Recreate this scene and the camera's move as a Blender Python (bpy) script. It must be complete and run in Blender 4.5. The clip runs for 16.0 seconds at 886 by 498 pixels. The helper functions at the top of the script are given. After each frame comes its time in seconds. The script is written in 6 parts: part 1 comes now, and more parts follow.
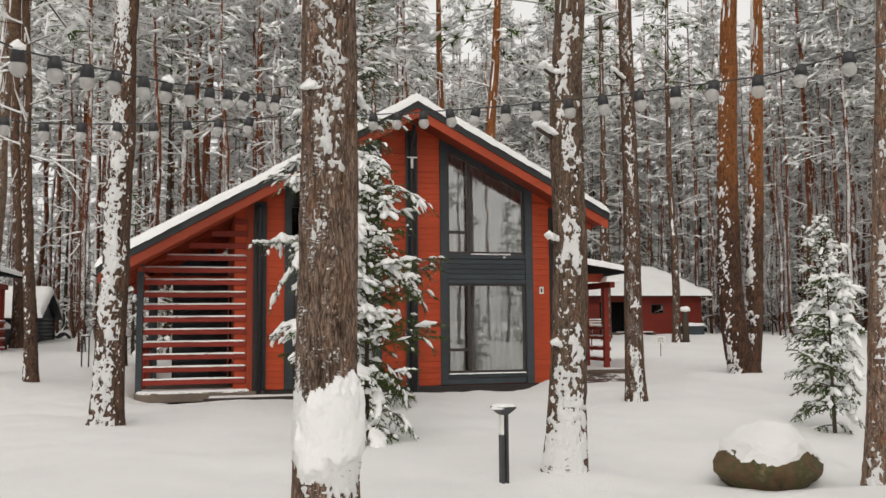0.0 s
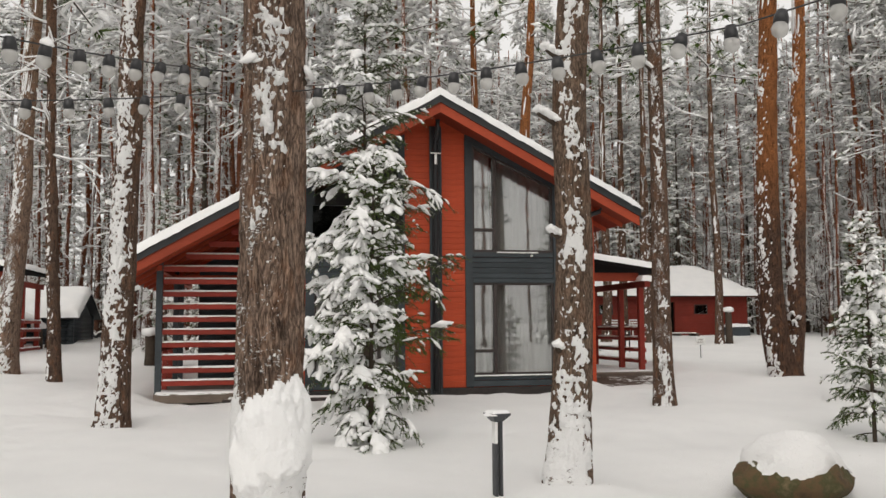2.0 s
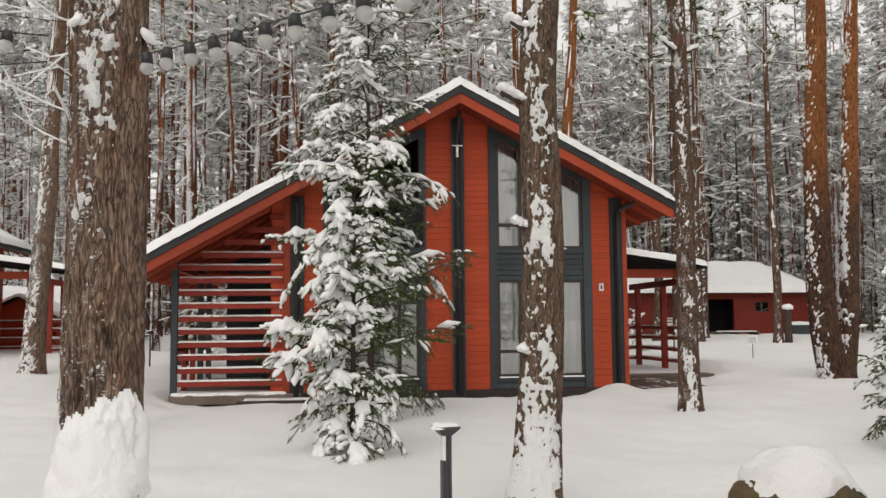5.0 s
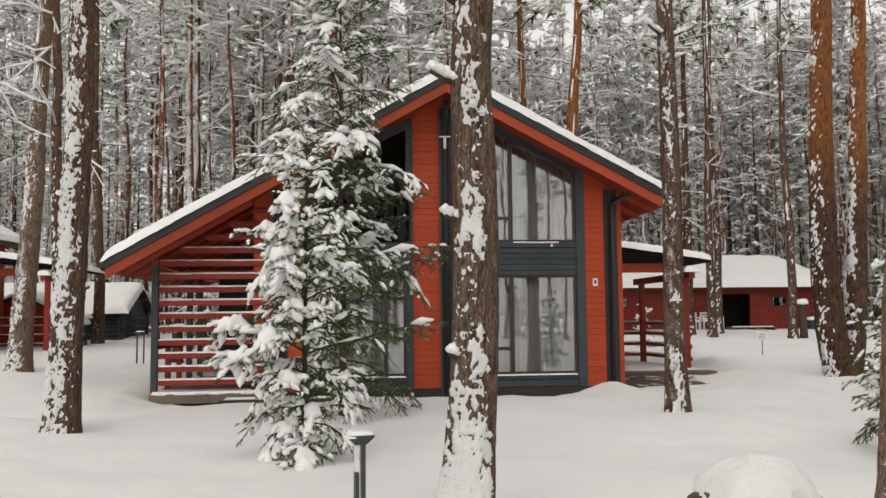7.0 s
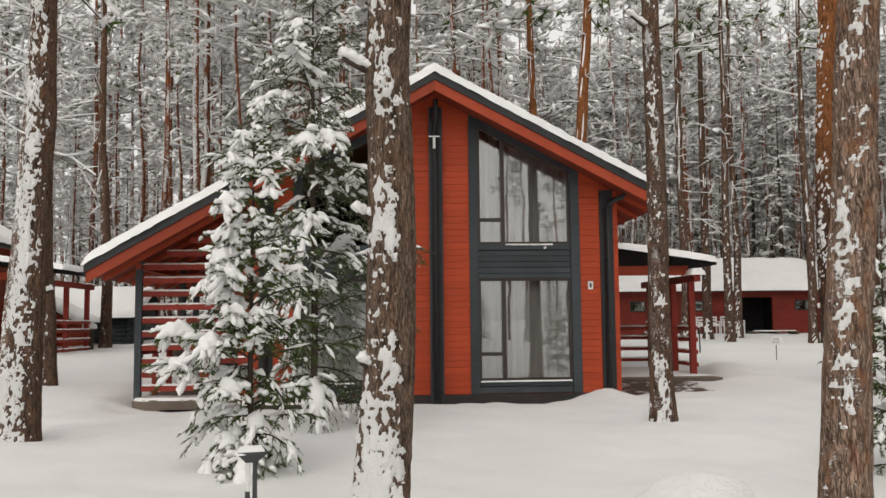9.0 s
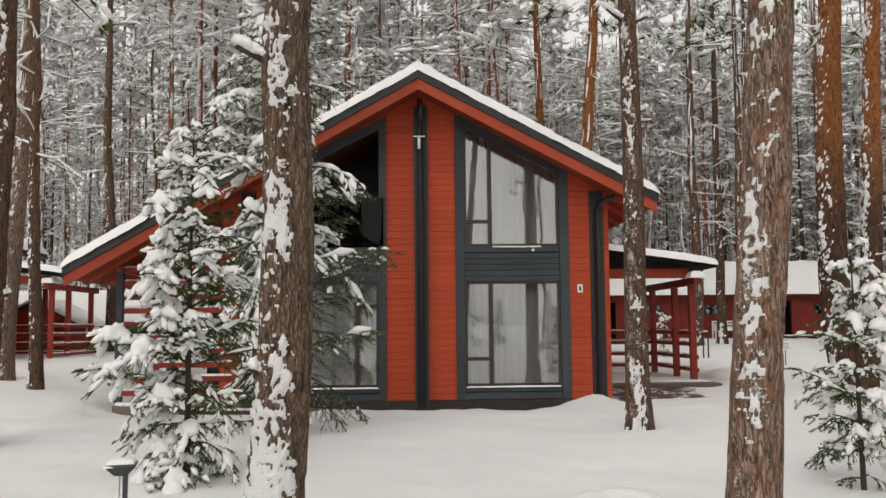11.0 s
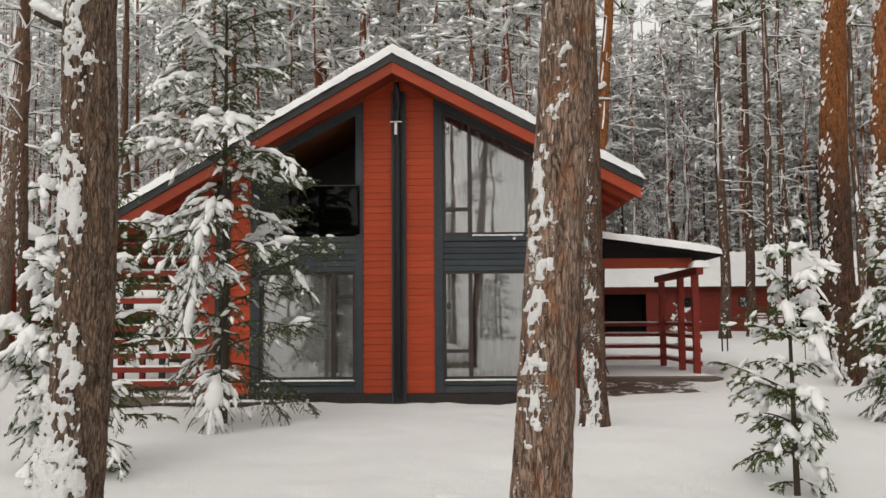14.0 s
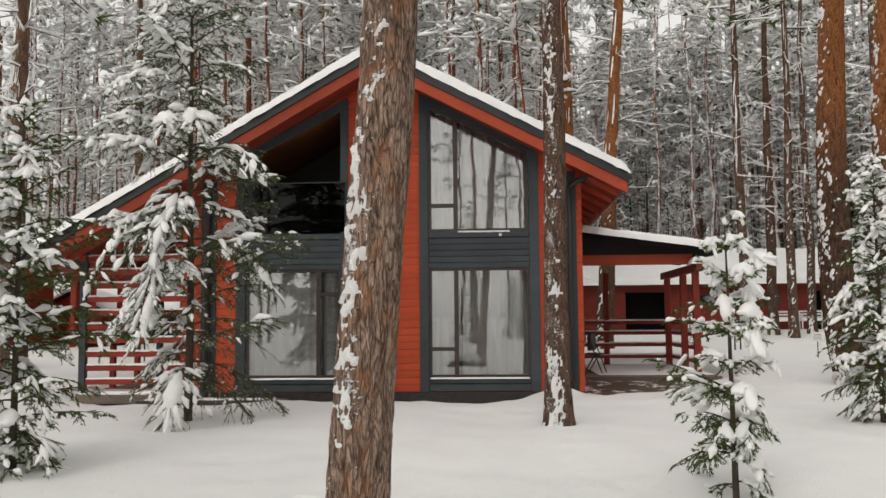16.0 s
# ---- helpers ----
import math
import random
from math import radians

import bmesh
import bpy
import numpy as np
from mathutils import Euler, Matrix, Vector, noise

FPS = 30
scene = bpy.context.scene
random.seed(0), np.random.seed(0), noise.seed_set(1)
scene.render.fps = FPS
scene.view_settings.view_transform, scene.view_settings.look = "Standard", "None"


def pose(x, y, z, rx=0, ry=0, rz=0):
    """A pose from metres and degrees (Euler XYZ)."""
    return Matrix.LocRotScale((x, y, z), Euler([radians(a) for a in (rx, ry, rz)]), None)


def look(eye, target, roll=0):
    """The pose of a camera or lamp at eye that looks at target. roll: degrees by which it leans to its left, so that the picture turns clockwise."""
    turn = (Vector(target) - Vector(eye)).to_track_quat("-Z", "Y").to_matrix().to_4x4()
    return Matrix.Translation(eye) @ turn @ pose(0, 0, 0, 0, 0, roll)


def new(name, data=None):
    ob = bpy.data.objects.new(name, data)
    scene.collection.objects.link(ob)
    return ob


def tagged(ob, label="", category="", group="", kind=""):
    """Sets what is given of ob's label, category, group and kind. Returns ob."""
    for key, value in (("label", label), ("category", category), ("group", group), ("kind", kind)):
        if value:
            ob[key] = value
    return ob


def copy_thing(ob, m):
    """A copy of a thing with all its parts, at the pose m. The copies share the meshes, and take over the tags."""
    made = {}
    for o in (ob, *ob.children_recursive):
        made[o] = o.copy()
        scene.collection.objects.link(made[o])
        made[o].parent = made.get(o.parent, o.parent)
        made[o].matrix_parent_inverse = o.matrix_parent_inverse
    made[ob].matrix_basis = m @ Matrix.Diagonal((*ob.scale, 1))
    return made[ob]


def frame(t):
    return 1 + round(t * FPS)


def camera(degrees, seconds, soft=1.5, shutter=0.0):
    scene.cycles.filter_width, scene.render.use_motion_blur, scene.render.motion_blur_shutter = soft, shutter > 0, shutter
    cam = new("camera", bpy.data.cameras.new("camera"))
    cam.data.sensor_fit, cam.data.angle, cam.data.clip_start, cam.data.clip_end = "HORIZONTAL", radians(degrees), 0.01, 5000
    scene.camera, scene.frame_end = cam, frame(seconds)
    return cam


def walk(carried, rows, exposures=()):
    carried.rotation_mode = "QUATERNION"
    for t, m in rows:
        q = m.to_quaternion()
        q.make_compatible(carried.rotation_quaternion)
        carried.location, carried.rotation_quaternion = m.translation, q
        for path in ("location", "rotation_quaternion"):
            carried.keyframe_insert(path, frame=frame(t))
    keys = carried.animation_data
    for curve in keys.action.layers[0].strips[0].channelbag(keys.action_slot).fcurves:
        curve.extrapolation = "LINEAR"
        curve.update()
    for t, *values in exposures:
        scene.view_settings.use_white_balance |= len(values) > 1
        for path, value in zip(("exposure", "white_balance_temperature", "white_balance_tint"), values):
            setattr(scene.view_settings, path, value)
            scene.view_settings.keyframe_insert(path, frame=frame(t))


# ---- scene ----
cam = camera(53.6, 16.0)
PATH = [
    (0, (-4.465, -19.874, 1.63), (-3.952, -17.948, 1.803), -0.5),
    (0.5, (-4.317, -19.786, 1.623), (-3.829, -17.854, 1.793), -0.4),
    (1, (-4.157, -19.653, 1.616), (-3.695, -17.715, 1.79), -0.4),
    (1.5, (-4.015, -19.554, 1.62), (-3.578, -17.61, 1.794), -0.4),
    (2, (-3.856, -19.445, 1.621), (-3.445, -17.495, 1.796), -0.4),
    (2.5, (-3.697, -19.363, 1.628), (-3.313, -17.408, 1.805), -0.4),
    (3, (-3.522, -19.258, 1.641), (-3.167, -17.297, 1.817), -0.4),
    (3.5, (-3.348, -19.152, 1.646), (-3.018, -17.187, 1.823), -0.5),
    (6, (-2.39, -18.638, 1.663), (-2.154, -16.659, 1.831), -0.5),
    (6.5, (-2.186, -18.51, 1.67), (-1.959, -16.531, 1.84), -0.6),
    (7, (-1.963, -18.396, 1.669), (-1.752, -16.414, 1.83), -0.6),
    (7.5, (-1.743, -18.283, 1.668), (-1.55, -16.299, 1.832), -0.6),
    (8, (-1.517, -18.186, 1.677), (-1.34, -16.2, 1.842), -0.5),
    (8.5, (-1.31, -18.077, 1.674), (-1.149, -16.09, 1.841), -0.5),
    (9, (-1.086, -17.979, 1.679), (-0.943, -15.991, 1.849), -0.6),
    (11.5, (0.039, -17.547, 1.666), (0.1, -15.556, 1.846), -0.5),
    (12, (0.294, -17.449, 1.654), (0.334, -15.458, 1.831), -0.5),
    (12.5, (0.531, -17.357, 1.639), (0.552, -15.365, 1.808), -0.5),
    (13, (0.788, -17.265, 1.635), (0.788, -15.272, 1.803), -0.5),
    (13.5, (1.034, -17.174, 1.632), (1.017, -15.182, 1.799), -0.4),
    (14, (1.295, -17.112, 1.638), (1.252, -15.119, 1.801), -0.4),
    (14.5, (1.532, -17.053, 1.636), (1.467, -15.061, 1.797), -0.5),
    (15, (1.788, -16.966, 1.619), (1.701, -14.974, 1.782), -0.5),
    (15.5, (2.032, -16.915, 1.615), (1.925, -14.925, 1.778), -0.5),
    (16, (2.311, -16.862, 1.6), (2.181, -14.872, 1.762), -0.5),
]
walk(cam, [(t, look(eye, target, roll)) for t, eye, target, roll in PATH], [(0.0, 0.28, 6850, 10), (16.0, 0.28, 6850, 10)])

# ---- world, sun, exposure ----
scene.view_settings.exposure = 0.0
world = bpy.data.worlds.new("winter_sky")
scene.world = world
world.use_nodes = True
wn = world.node_tree.nodes
wl = world.node_tree.links
wn.clear()
sky = wn.new("ShaderNodeTexSky")
sky.sky_type = "NISHITA"
sky.sun_disc = False
sky.sun_elevation = radians(38)
sky.sun_rotation = radians(205)
sky.air_density, sky.dust_density, sky.ozone_density = 1.0, 4.0, 1.0
grey = wn.new("ShaderNodeHueSaturation")
grey.inputs["Saturation"].default_value = 0.12
back = wn.new("ShaderNodeBackground")
back.inputs["Strength"].default_value = 0.15
wout = wn.new("ShaderNodeOutputWorld")
cloud = wn.new("ShaderNodeMix")
cloud.data_type = "RGBA"
cloud.inputs[0].default_value = 0.7
cloud.inputs[7].default_value = (4.9, 4.9, 4.95, 1)
wl.new(sky.outputs[0], grey.inputs["Color"])
wl.new(grey.outputs[0], cloud.inputs[6])
wl.new(cloud.outputs[2], back.inputs["Color"])
wl.new(back.outputs[0], wout.inputs["Surface"])

sun_data = bpy.data.lights.new("sun", "SUN")
sun_data.energy, sun_data.angle, sun_data.color = 0.5, radians(60), (1.0, 0.97, 0.93)
sun = new("sun", sun_data)
sun.matrix_world = look((-8, -18, 22), (0, 0, 0))


# ---- materials ----
def material(name, build):
    m = bpy.data.materials.new(name)
    m.use_nodes = True
    nt = m.node_tree
    nt.nodes.clear()
    out = nt.nodes.new("ShaderNodeOutputMaterial")
    build(nt, out)
    return m


def node(nt, kind, **values):
    n = nt.nodes.new(kind)
    for key, value in values.items():
        n.inputs[key.replace("_", " ")].default_value = value
    return n


def ramp(nt, source, stops):
    r = nt.nodes.new("ShaderNodeValToRGB")
    r.color_ramp.elements[0].position, r.color_ramp.elements[0].color = stops[0][0], (*stops[0][1], 1)
    r.color_ramp.elements[1].position, r.color_ramp.elements[1].color = stops[-1][0], (*stops[-1][1], 1)
    for p, c in stops[1:-1]:
        e = r.color_ramp.elements.new(p)
        e.color = (*c, 1)
    nt.links.new(source, r.inputs[0])
    return r.outputs[0]


def mapped(nt, scale, which="Object"):
    c = nt.nodes.new("ShaderNodeTexCoord")
    m = nt.nodes.new("ShaderNodeMapping")
    m.inputs["Scale"].default_value = scale
    nt.links.new(c.outputs[which], m.inputs["Vector"])
    return m.outputs[0]


def noise_tex(nt, vector, scale, detail=4.0, rough=0.6):
    n = node(nt, "ShaderNodeTexNoise", Scale=scale, Detail=detail, Roughness=rough)
    nt.links.new(vector, n.inputs["Vector"])
    return n.outputs["Fac"]


def bumped(nt, height, strength, distance, shader):
    b = node(nt, "ShaderNodeBump", Strength=strength, Distance=distance)
    nt.links.new(height, b.inputs["Height"])
    nt.links.new(b.outputs[0], shader.inputs["Normal"])


def mix_color(nt, fac, a, b, blend="MIX"):
    m = nt.nodes.new("ShaderNodeMix")
    m.data_type, m.blend_type = "RGBA", blend
    for k, v in ((0, fac), (6, a), (7, b)):
        if isinstance(v, (int, float)):
            m.inputs[k].default_value = v
        elif isinstance(v, tuple):
            m.inputs[k].default_value = (*v, 1)
        else:
            nt.links.new(v, m.inputs[k])
    return m.outputs[2]


def per_object(nt, low, high):
    """A brightness that varies from one object to the next."""
    info = nt.nodes.new("ShaderNodeObjectInfo")
    r = node(nt, "ShaderNodeMapRange", To_Min=low, To_Max=high)
    nt.links.new(info.outputs["Random"], r.inputs["Value"])
    return r.outputs[0]


def snow_build(nt, out):
    p = node(nt, "ShaderNodeBsdfPrincipled", Roughness=0.75)
    v = mapped(nt, (1, 1, 1))
    big, fine = noise_tex(nt, v, 1.3, 5), noise_tex(nt, v, 45, 3)
    nt.links.new(ramp(nt, big, [(0.3, (0.80, 0.80, 0.80)), (0.7, (0.87, 0.865, 0.855))]), p.inputs["Base Color"])
    mid = noise_tex(nt, v, 16, 4, 0.65)
    add = node(nt, "ShaderNodeMath")
    nt.links.new(mid, add.inputs[0])
    nt.links.new(fine, add.inputs[1])
    bumped(nt, add.outputs[0], 0.45, 0.014, p)
    nt.links.new(p.outputs[0], out.inputs[0])


def crusted_snow_build(nt, out):
    """Snow driven into bark: ragged holes show the bark behind."""
    p = node(nt, "ShaderNodeBsdfPrincipled", Roughness=0.8)
    mid = noise_tex(nt, mapped(nt, (1, 1, 1.8)), 26, 5, 0.7)
    big = noise_tex(nt, mapped(nt, (1, 1, 0.6)), 7, 3)
    m = node(nt, "ShaderNodeMath")
    m.operation = "MULTIPLY_ADD"
    nt.links.new(big, m.inputs[0])
    m.inputs[1].default_value = 0.7
    nt.links.new(mid, m.inputs[2])
    hole = node(nt, "ShaderNodeMapRange", From_Min=0.66, From_Max=0.72)
    nt.links.new(m.outputs[0], hole.inputs["Value"])
    bark = ramp(nt, noise_tex(nt, mapped(nt, (1, 1, 0.3)), 60, 3), [(0.3, (0.07, 0.05, 0.04)), (0.7, (0.24, 0.18, 0.14))])
    nt.links.new(mix_color(nt, hole.outputs[0], bark, (0.84, 0.837, 0.83)), p.inputs["Base Color"])
    fine = noise_tex(nt, mapped(nt, (1, 1, 1)), 70, 3)
    add = node(nt, "ShaderNodeMath")
    nt.links.new(m.outputs[0], add.inputs[0])
    nt.links.new(fine, add.inputs[1])
    bumped(nt, add.outputs[0], 0.7, 0.03, p)
    nt.links.new(p.outputs[0], out.inputs[0])


def ground_snow_build(nt, out):
    p = node(nt, "ShaderNodeBsdfPrincipled", Roughness=0.8)
    v = mapped(nt, (1, 1, 1))
    big, mid, fine = noise_tex(nt, v, 0.35, 4), noise_tex(nt, v, 4.5, 5), noise_tex(nt, v, 50, 3)
    base = ramp(nt, big, [(0.3, (0.80, 0.797, 0.79)), (0.7, (0.86, 0.855, 0.845))])
    spots = ramp(nt, noise_tex(nt, v, 26, 2, 0.4), [(0.77, (0, 0, 0)), (0.80, (0.6, 0.6, 0.6))])
    # a strip of soil and fallen needles along the foot of the cabin and its porch
    sep = nt.nodes.new("ShaderNodeSeparateXYZ")
    nt.links.new(v, sep.inputs[0])
    litter = noise_tex(nt, v, 3.0, 6, 0.7)
    for x0, x1, y0, y1, soft in ((-4.6, -0.7, -1.05, 0.35, 0.45), (3.6, 6.6, 0.2, 3.0, 0.5)):
        edges = []
        for axis, a, b in ((0, x0, x0 + soft), (0, x1, x1 - soft), (1, y0, y0 + soft), (1, y1, y1 - 0.1)):
            m = node(nt, "ShaderNodeMapRange", From_Min=a, From_Max=b)
            nt.links.new(sep.outputs[axis], m.inputs["Value"])
            edges.append(m.outputs[0])
        while len(edges) > 1:
            mul = nt.nodes.new("ShaderNodeMath")
            mul.operation = "MULTIPLY"
            nt.links.new(edges.pop(), mul.inputs[0])
            nt.links.new(edges.pop(), mul.inputs[1])
            edges.append(mul.outputs[0])
        both = nt.nodes.new("ShaderNodeMath")
        both.operation = "MULTIPLY_ADD"
        nt.links.new(edges[0], both.inputs[0])
        both.inputs[1].default_value = 0.42
        nt.links.new(litter, both.inputs[2])
        cut = node(nt, "ShaderNodeMapRange", From_Min=0.80, From_Max=0.90)
        nt.links.new(both.outputs[0], cut.inputs["Value"])
        base = mix_color(nt, cut.outputs[0], base, (0.085, 0.052, 0.036))
    nt.links.new(mix_color(nt, spots, base, (0.32, 0.27, 0.22)), p.inputs["Base Color"])
    add = node(nt, "ShaderNodeMath")
    nt.links.new(mid, add.inputs[0])
    nt.links.new(fine, add.inputs[1])
    bumped(nt, add.outputs[0], 0.5, 0.06, p)
    nt.links.new(p.outputs[0], out.inputs[0])


def bark_build(low, high, turn_low, turn_high, flake, dust=-0.35, coarse=6.0, wind=(-0.42, -0.90, 0.1)):
    def build(nt, out):
        p = node(nt, "ShaderNodeBsdfPrincipled", Roughness=0.95, Specular_IOR_Level=0.12)
        v = mapped(nt, (1, 1, 0.20))
        plates = noise_tex(nt, v, 26, 6, 0.65)
        fine = noise_tex(nt, v, 120, 4)
        geo = nt.nodes.new("ShaderNodeTexCoord")
        sep = nt.nodes.new("ShaderNodeSeparateXYZ")
        nt.links.new(geo.outputs["Object"], sep.inputs[0])
        rise = node(nt, "ShaderNodeMapRange", From_Min=turn_low, From_Max=turn_high)
        nt.links.new(sep.outputs[2], rise.inputs["Value"])
        col = mix_color(nt, rise.outputs[0], low, high)
        col = mix_color(nt, 1.0, col, ramp(nt, plates, [(0.34, (0.30, 0.28, 0.27)), (0.50, (0.9, 0.9, 0.9)), (0.70, (1.0, 0.98, 0.95))]), "MULTIPLY")
        warp = node(nt, "ShaderNodeVectorMath")
        warp.operation = "MULTIPLY_ADD"
        wn3 = node(nt, "ShaderNodeTexNoise", Scale=14.0, Detail=3.0)
        nt.links.new(v, wn3.inputs["Vector"])
        nt.links.new(wn3.outputs["Color"], warp.inputs[0])
        warp.inputs[1].default_value = (0.20, 0.20, 0.16)
        nt.links.new(v, warp.inputs[2])
        cells = node(nt, "ShaderNodeTexVoronoi", Scale=30.0)
        cells.feature = "DISTANCE_TO_EDGE"
        nt.links.new(warp.outputs[0], cells.inputs["Vector"])
        crack = ramp(nt, cells.outputs["Distance"], [(0.0, (0.13, 0.115, 0.105)), (0.13, (1, 1, 1))])
        col = mix_color(nt, 0.55, col, crack, "MULTIPLY")
        tone = node(nt, "ShaderNodeTexVoronoi", Scale=30.0)
        nt.links.new(warp.outputs[0], tone.inputs["Vector"])
        col = mix_color(nt, 0.40, col, ramp(nt, tone.outputs["Color"], [(0.1, (0.62, 0.62, 0.64)), (0.9, (1.3, 1.22, 1.15))]), "MULTIPLY")
        col = mix_color(nt, 0.8, col, ramp(nt, fine, [(0.36, (0.36, 0.35, 0.34)), (0.62, (1.32, 1.28, 1.24))]), "MULTIPLY")
        tint = ramp(nt, noise_tex(nt, mapped(nt, (1, 1, 0.5)), 9, 4), [(0.52, (0, 0, 0)), (0.66, (flake, flake, flake))])
        col = mix_color(nt, tint, col, (0.30, 0.13, 0.06))
        vary = node(nt, "ShaderNodeHueSaturation")
        nt.links.new(per_object(nt, 0.85, 1.12), vary.inputs["Value"])
        nt.links.new(col, vary.inputs["Color"])
        # thin snow blown against the windward side
        side = nt.nodes.new("ShaderNodeVectorMath")
        side.operation = "DOT_PRODUCT"
        nt.links.new(geo.outputs["Normal"], side.inputs[0])
        side.inputs[1].default_value = wind
        drift = noise_tex(nt, mapped(nt, (1, 1, 0.4)), coarse, 3, 0.6)
        grit = noise_tex(nt, mapped(nt, (1, 1, 1.7)), coarse * 6, 4, 0.7)
        total = [side.outputs["Value"]]
        for src, gain in ((drift, 3.2), (grit, 3.4), (per_object(nt, -0.3, 0.3), 1.0)):
            ma = node(nt, "ShaderNodeMath")
            ma.operation = "MULTIPLY_ADD"
            nt.links.new(src, ma.inputs[0])
            ma.inputs[1].default_value = gain
            nt.links.new(total[-1], ma.inputs[2])
            total.append(ma.outputs[0])
        level = node(nt, "ShaderNodeMapRange", From_Min=4.0 - dust, From_Max=4.16 - dust)
        nt.links.new(total[-1], level.inputs["Value"])
        nt.links.new(mix_color(nt, level.outputs[0], vary.outputs[0], (0.83, 0.827, 0.82)), p.inputs["Base Color"])
        add = node(nt, "ShaderNodeMath")
        nt.links.new(crack, add.inputs[0])
        nt.links.new(fine, add.inputs[1])
        over = node(nt, "ShaderNodeMath")
        nt.links.new(add.outputs[0], over.inputs[0])
        nt.links.new(level.outputs[0], over.inputs[1])
        bumped(nt, over.outputs[0], 0.9, 0.018, p)
        nt.links.new(p.outputs[0], out.inputs[0])

    return build


def wood_build(base, spread, knot=0.5, rough=0.62, along=(1.2, 14, 14), vary=0.15):
    def build(nt, out):
        p = node(nt, "ShaderNodeBsdfPrincipled", Roughness=rough, Specular_IOR_Level=0.3)
        v = mapped(nt, along)
        grain = noise_tex(nt, v, 4.0, 6, 0.65)
        broad = noise_tex(nt, mapped(nt, (1, 1, 1)), 1.6, 4)
        dark = tuple(c * (1 - spread) for c in base)
        light = tuple(min(1, c * (1 + spread)) for c in base)
        col = mix_color(nt, 0.5, ramp(nt, grain, [(0.3, dark), (0.7, light)]), ramp(nt, broad, [(0.3, dark), (0.7, light)]))
        vor = node(nt, "ShaderNodeTexVoronoi", Scale=1.0)
        nt.links.new(mapped(nt, (2.6, 7.4, 7.4)), vor.inputs["Vector"])
        spot = ramp(nt, vor.outputs["Distance"], [(0.05, (knot, knot, knot)), (0.11, (0, 0, 0))])
        col = mix_color(nt, spot, col, tuple(c * 0.3 for c in base))
        hs = node(nt, "ShaderNodeHueSaturation")
        nt.links.new(per_object(nt, 1 - vary, 1 + vary), hs.inputs["Value"])
        nt.links.new(col, hs.inputs["Color"])
        nt.links.new(hs.outputs[0], p.inputs["Base Color"])
        bumped(nt, grain, 0.25, 0.006, p)
        nt.links.new(p.outputs[0], out.inputs[0])

    return build


def plain_build(base, rough=0.6, metal=0.0, spread=0.15, scale=8.0, shine=0.5):
    def build(nt, out):
        p = node(nt, "ShaderNodeBsdfPrincipled", Roughness=rough, Metallic=metal, Specular_IOR_Level=shine)
        n = noise_tex(nt, mapped(nt, (1, 1, 1)), scale, 5)
        nt.links.new(ramp(nt, n, [(0.3, tuple(c * (1 - spread) for c in base)), (0.7, tuple(min(1, c * (1 + spread)) for c in base))]), p.inputs["Base Color"])
        bumped(nt, n, 0.15, 0.004, p)
        nt.links.new(p.outputs[0], out.inputs[0])

    return build


def needle_build(nt, out):
    p = node(nt, "ShaderNodeBsdfPrincipled", Roughness=0.8, Specular_IOR_Level=0.15)
    g = nt.nodes.new("ShaderNodeNewGeometry")
    nt.links.new(ramp(nt, g.outputs["Random Per Island"], [(0.0, (0.028, 0.048, 0.014)), (0.6, (0.074, 0.116, 0.030)), (1.0, (0.155, 0.215, 0.058))]), p.inputs["Base Color"])
    nt.links.new(p.outputs[0], out.inputs[0])


def rimed_build(dark, mid, rime, share):
    """Needles or twigs of the woods, part of them white with hoar frost."""
    def build(nt, out):
        p = node(nt, "ShaderNodeBsdfPrincipled", Roughness=0.85, Specular_IOR_Level=0.15)
        g = nt.nodes.new("ShaderNodeNewGeometry")
        nt.links.new(ramp(nt, g.outputs["Random Per Island"], [(0.0, dark), (1 - share - 0.05, mid), (1 - share + 0.05, rime), (1.0, (0.78, 0.78, 0.77))]), p.inputs["Base Color"])
        nt.links.new(p.outputs[0], out.inputs[0])

    return build


def glass_build(ior, tint):
    def build(nt, out):
        t = node(nt, "ShaderNodeBsdfTransparent", Color=(*tint, 1))
        g = node(nt, "ShaderNodeBsdfGlossy", Roughness=0.015)
        f = node(nt, "ShaderNodeFresnel", IOR=ior)
        m = nt.nodes.new("ShaderNodeMixShader")
        wob = noise_tex(nt, mapped(nt, (1, 1, 1)), 1.4, 2)
        b = node(nt, "ShaderNodeBump", Strength=0.02, Distance=0.05)
        nt.links.new(wob, b.inputs["Height"])
        nt.links.new(b.outputs[0], g.inputs["Normal"])
        nt.links.new(f.outputs[0], m.inputs[0])
        nt.links.new(t.outputs[0], m.inputs[1])
        nt.links.new(g.outputs[0], m.inputs[2])
        nt.links.new(m.outputs[0], out.inputs[0])

    return build


def curtain_build(nt, out):
    d = node(nt, "ShaderNodeBsdfDiffuse", Color=(0.84, 0.84, 0.82, 1))
    t = node(nt, "ShaderNodeBsdfTranslucent", Color=(0.84, 0.84, 0.82, 1))
    m = node(nt, "ShaderNodeMixShader", Fac=0.35)
    nt.links.new(d.outputs[0], m.inputs[1])
    nt.links.new(t.outputs[0], m.inputs[2])
    nt.links.new(m.outputs[0], out.inputs[0])


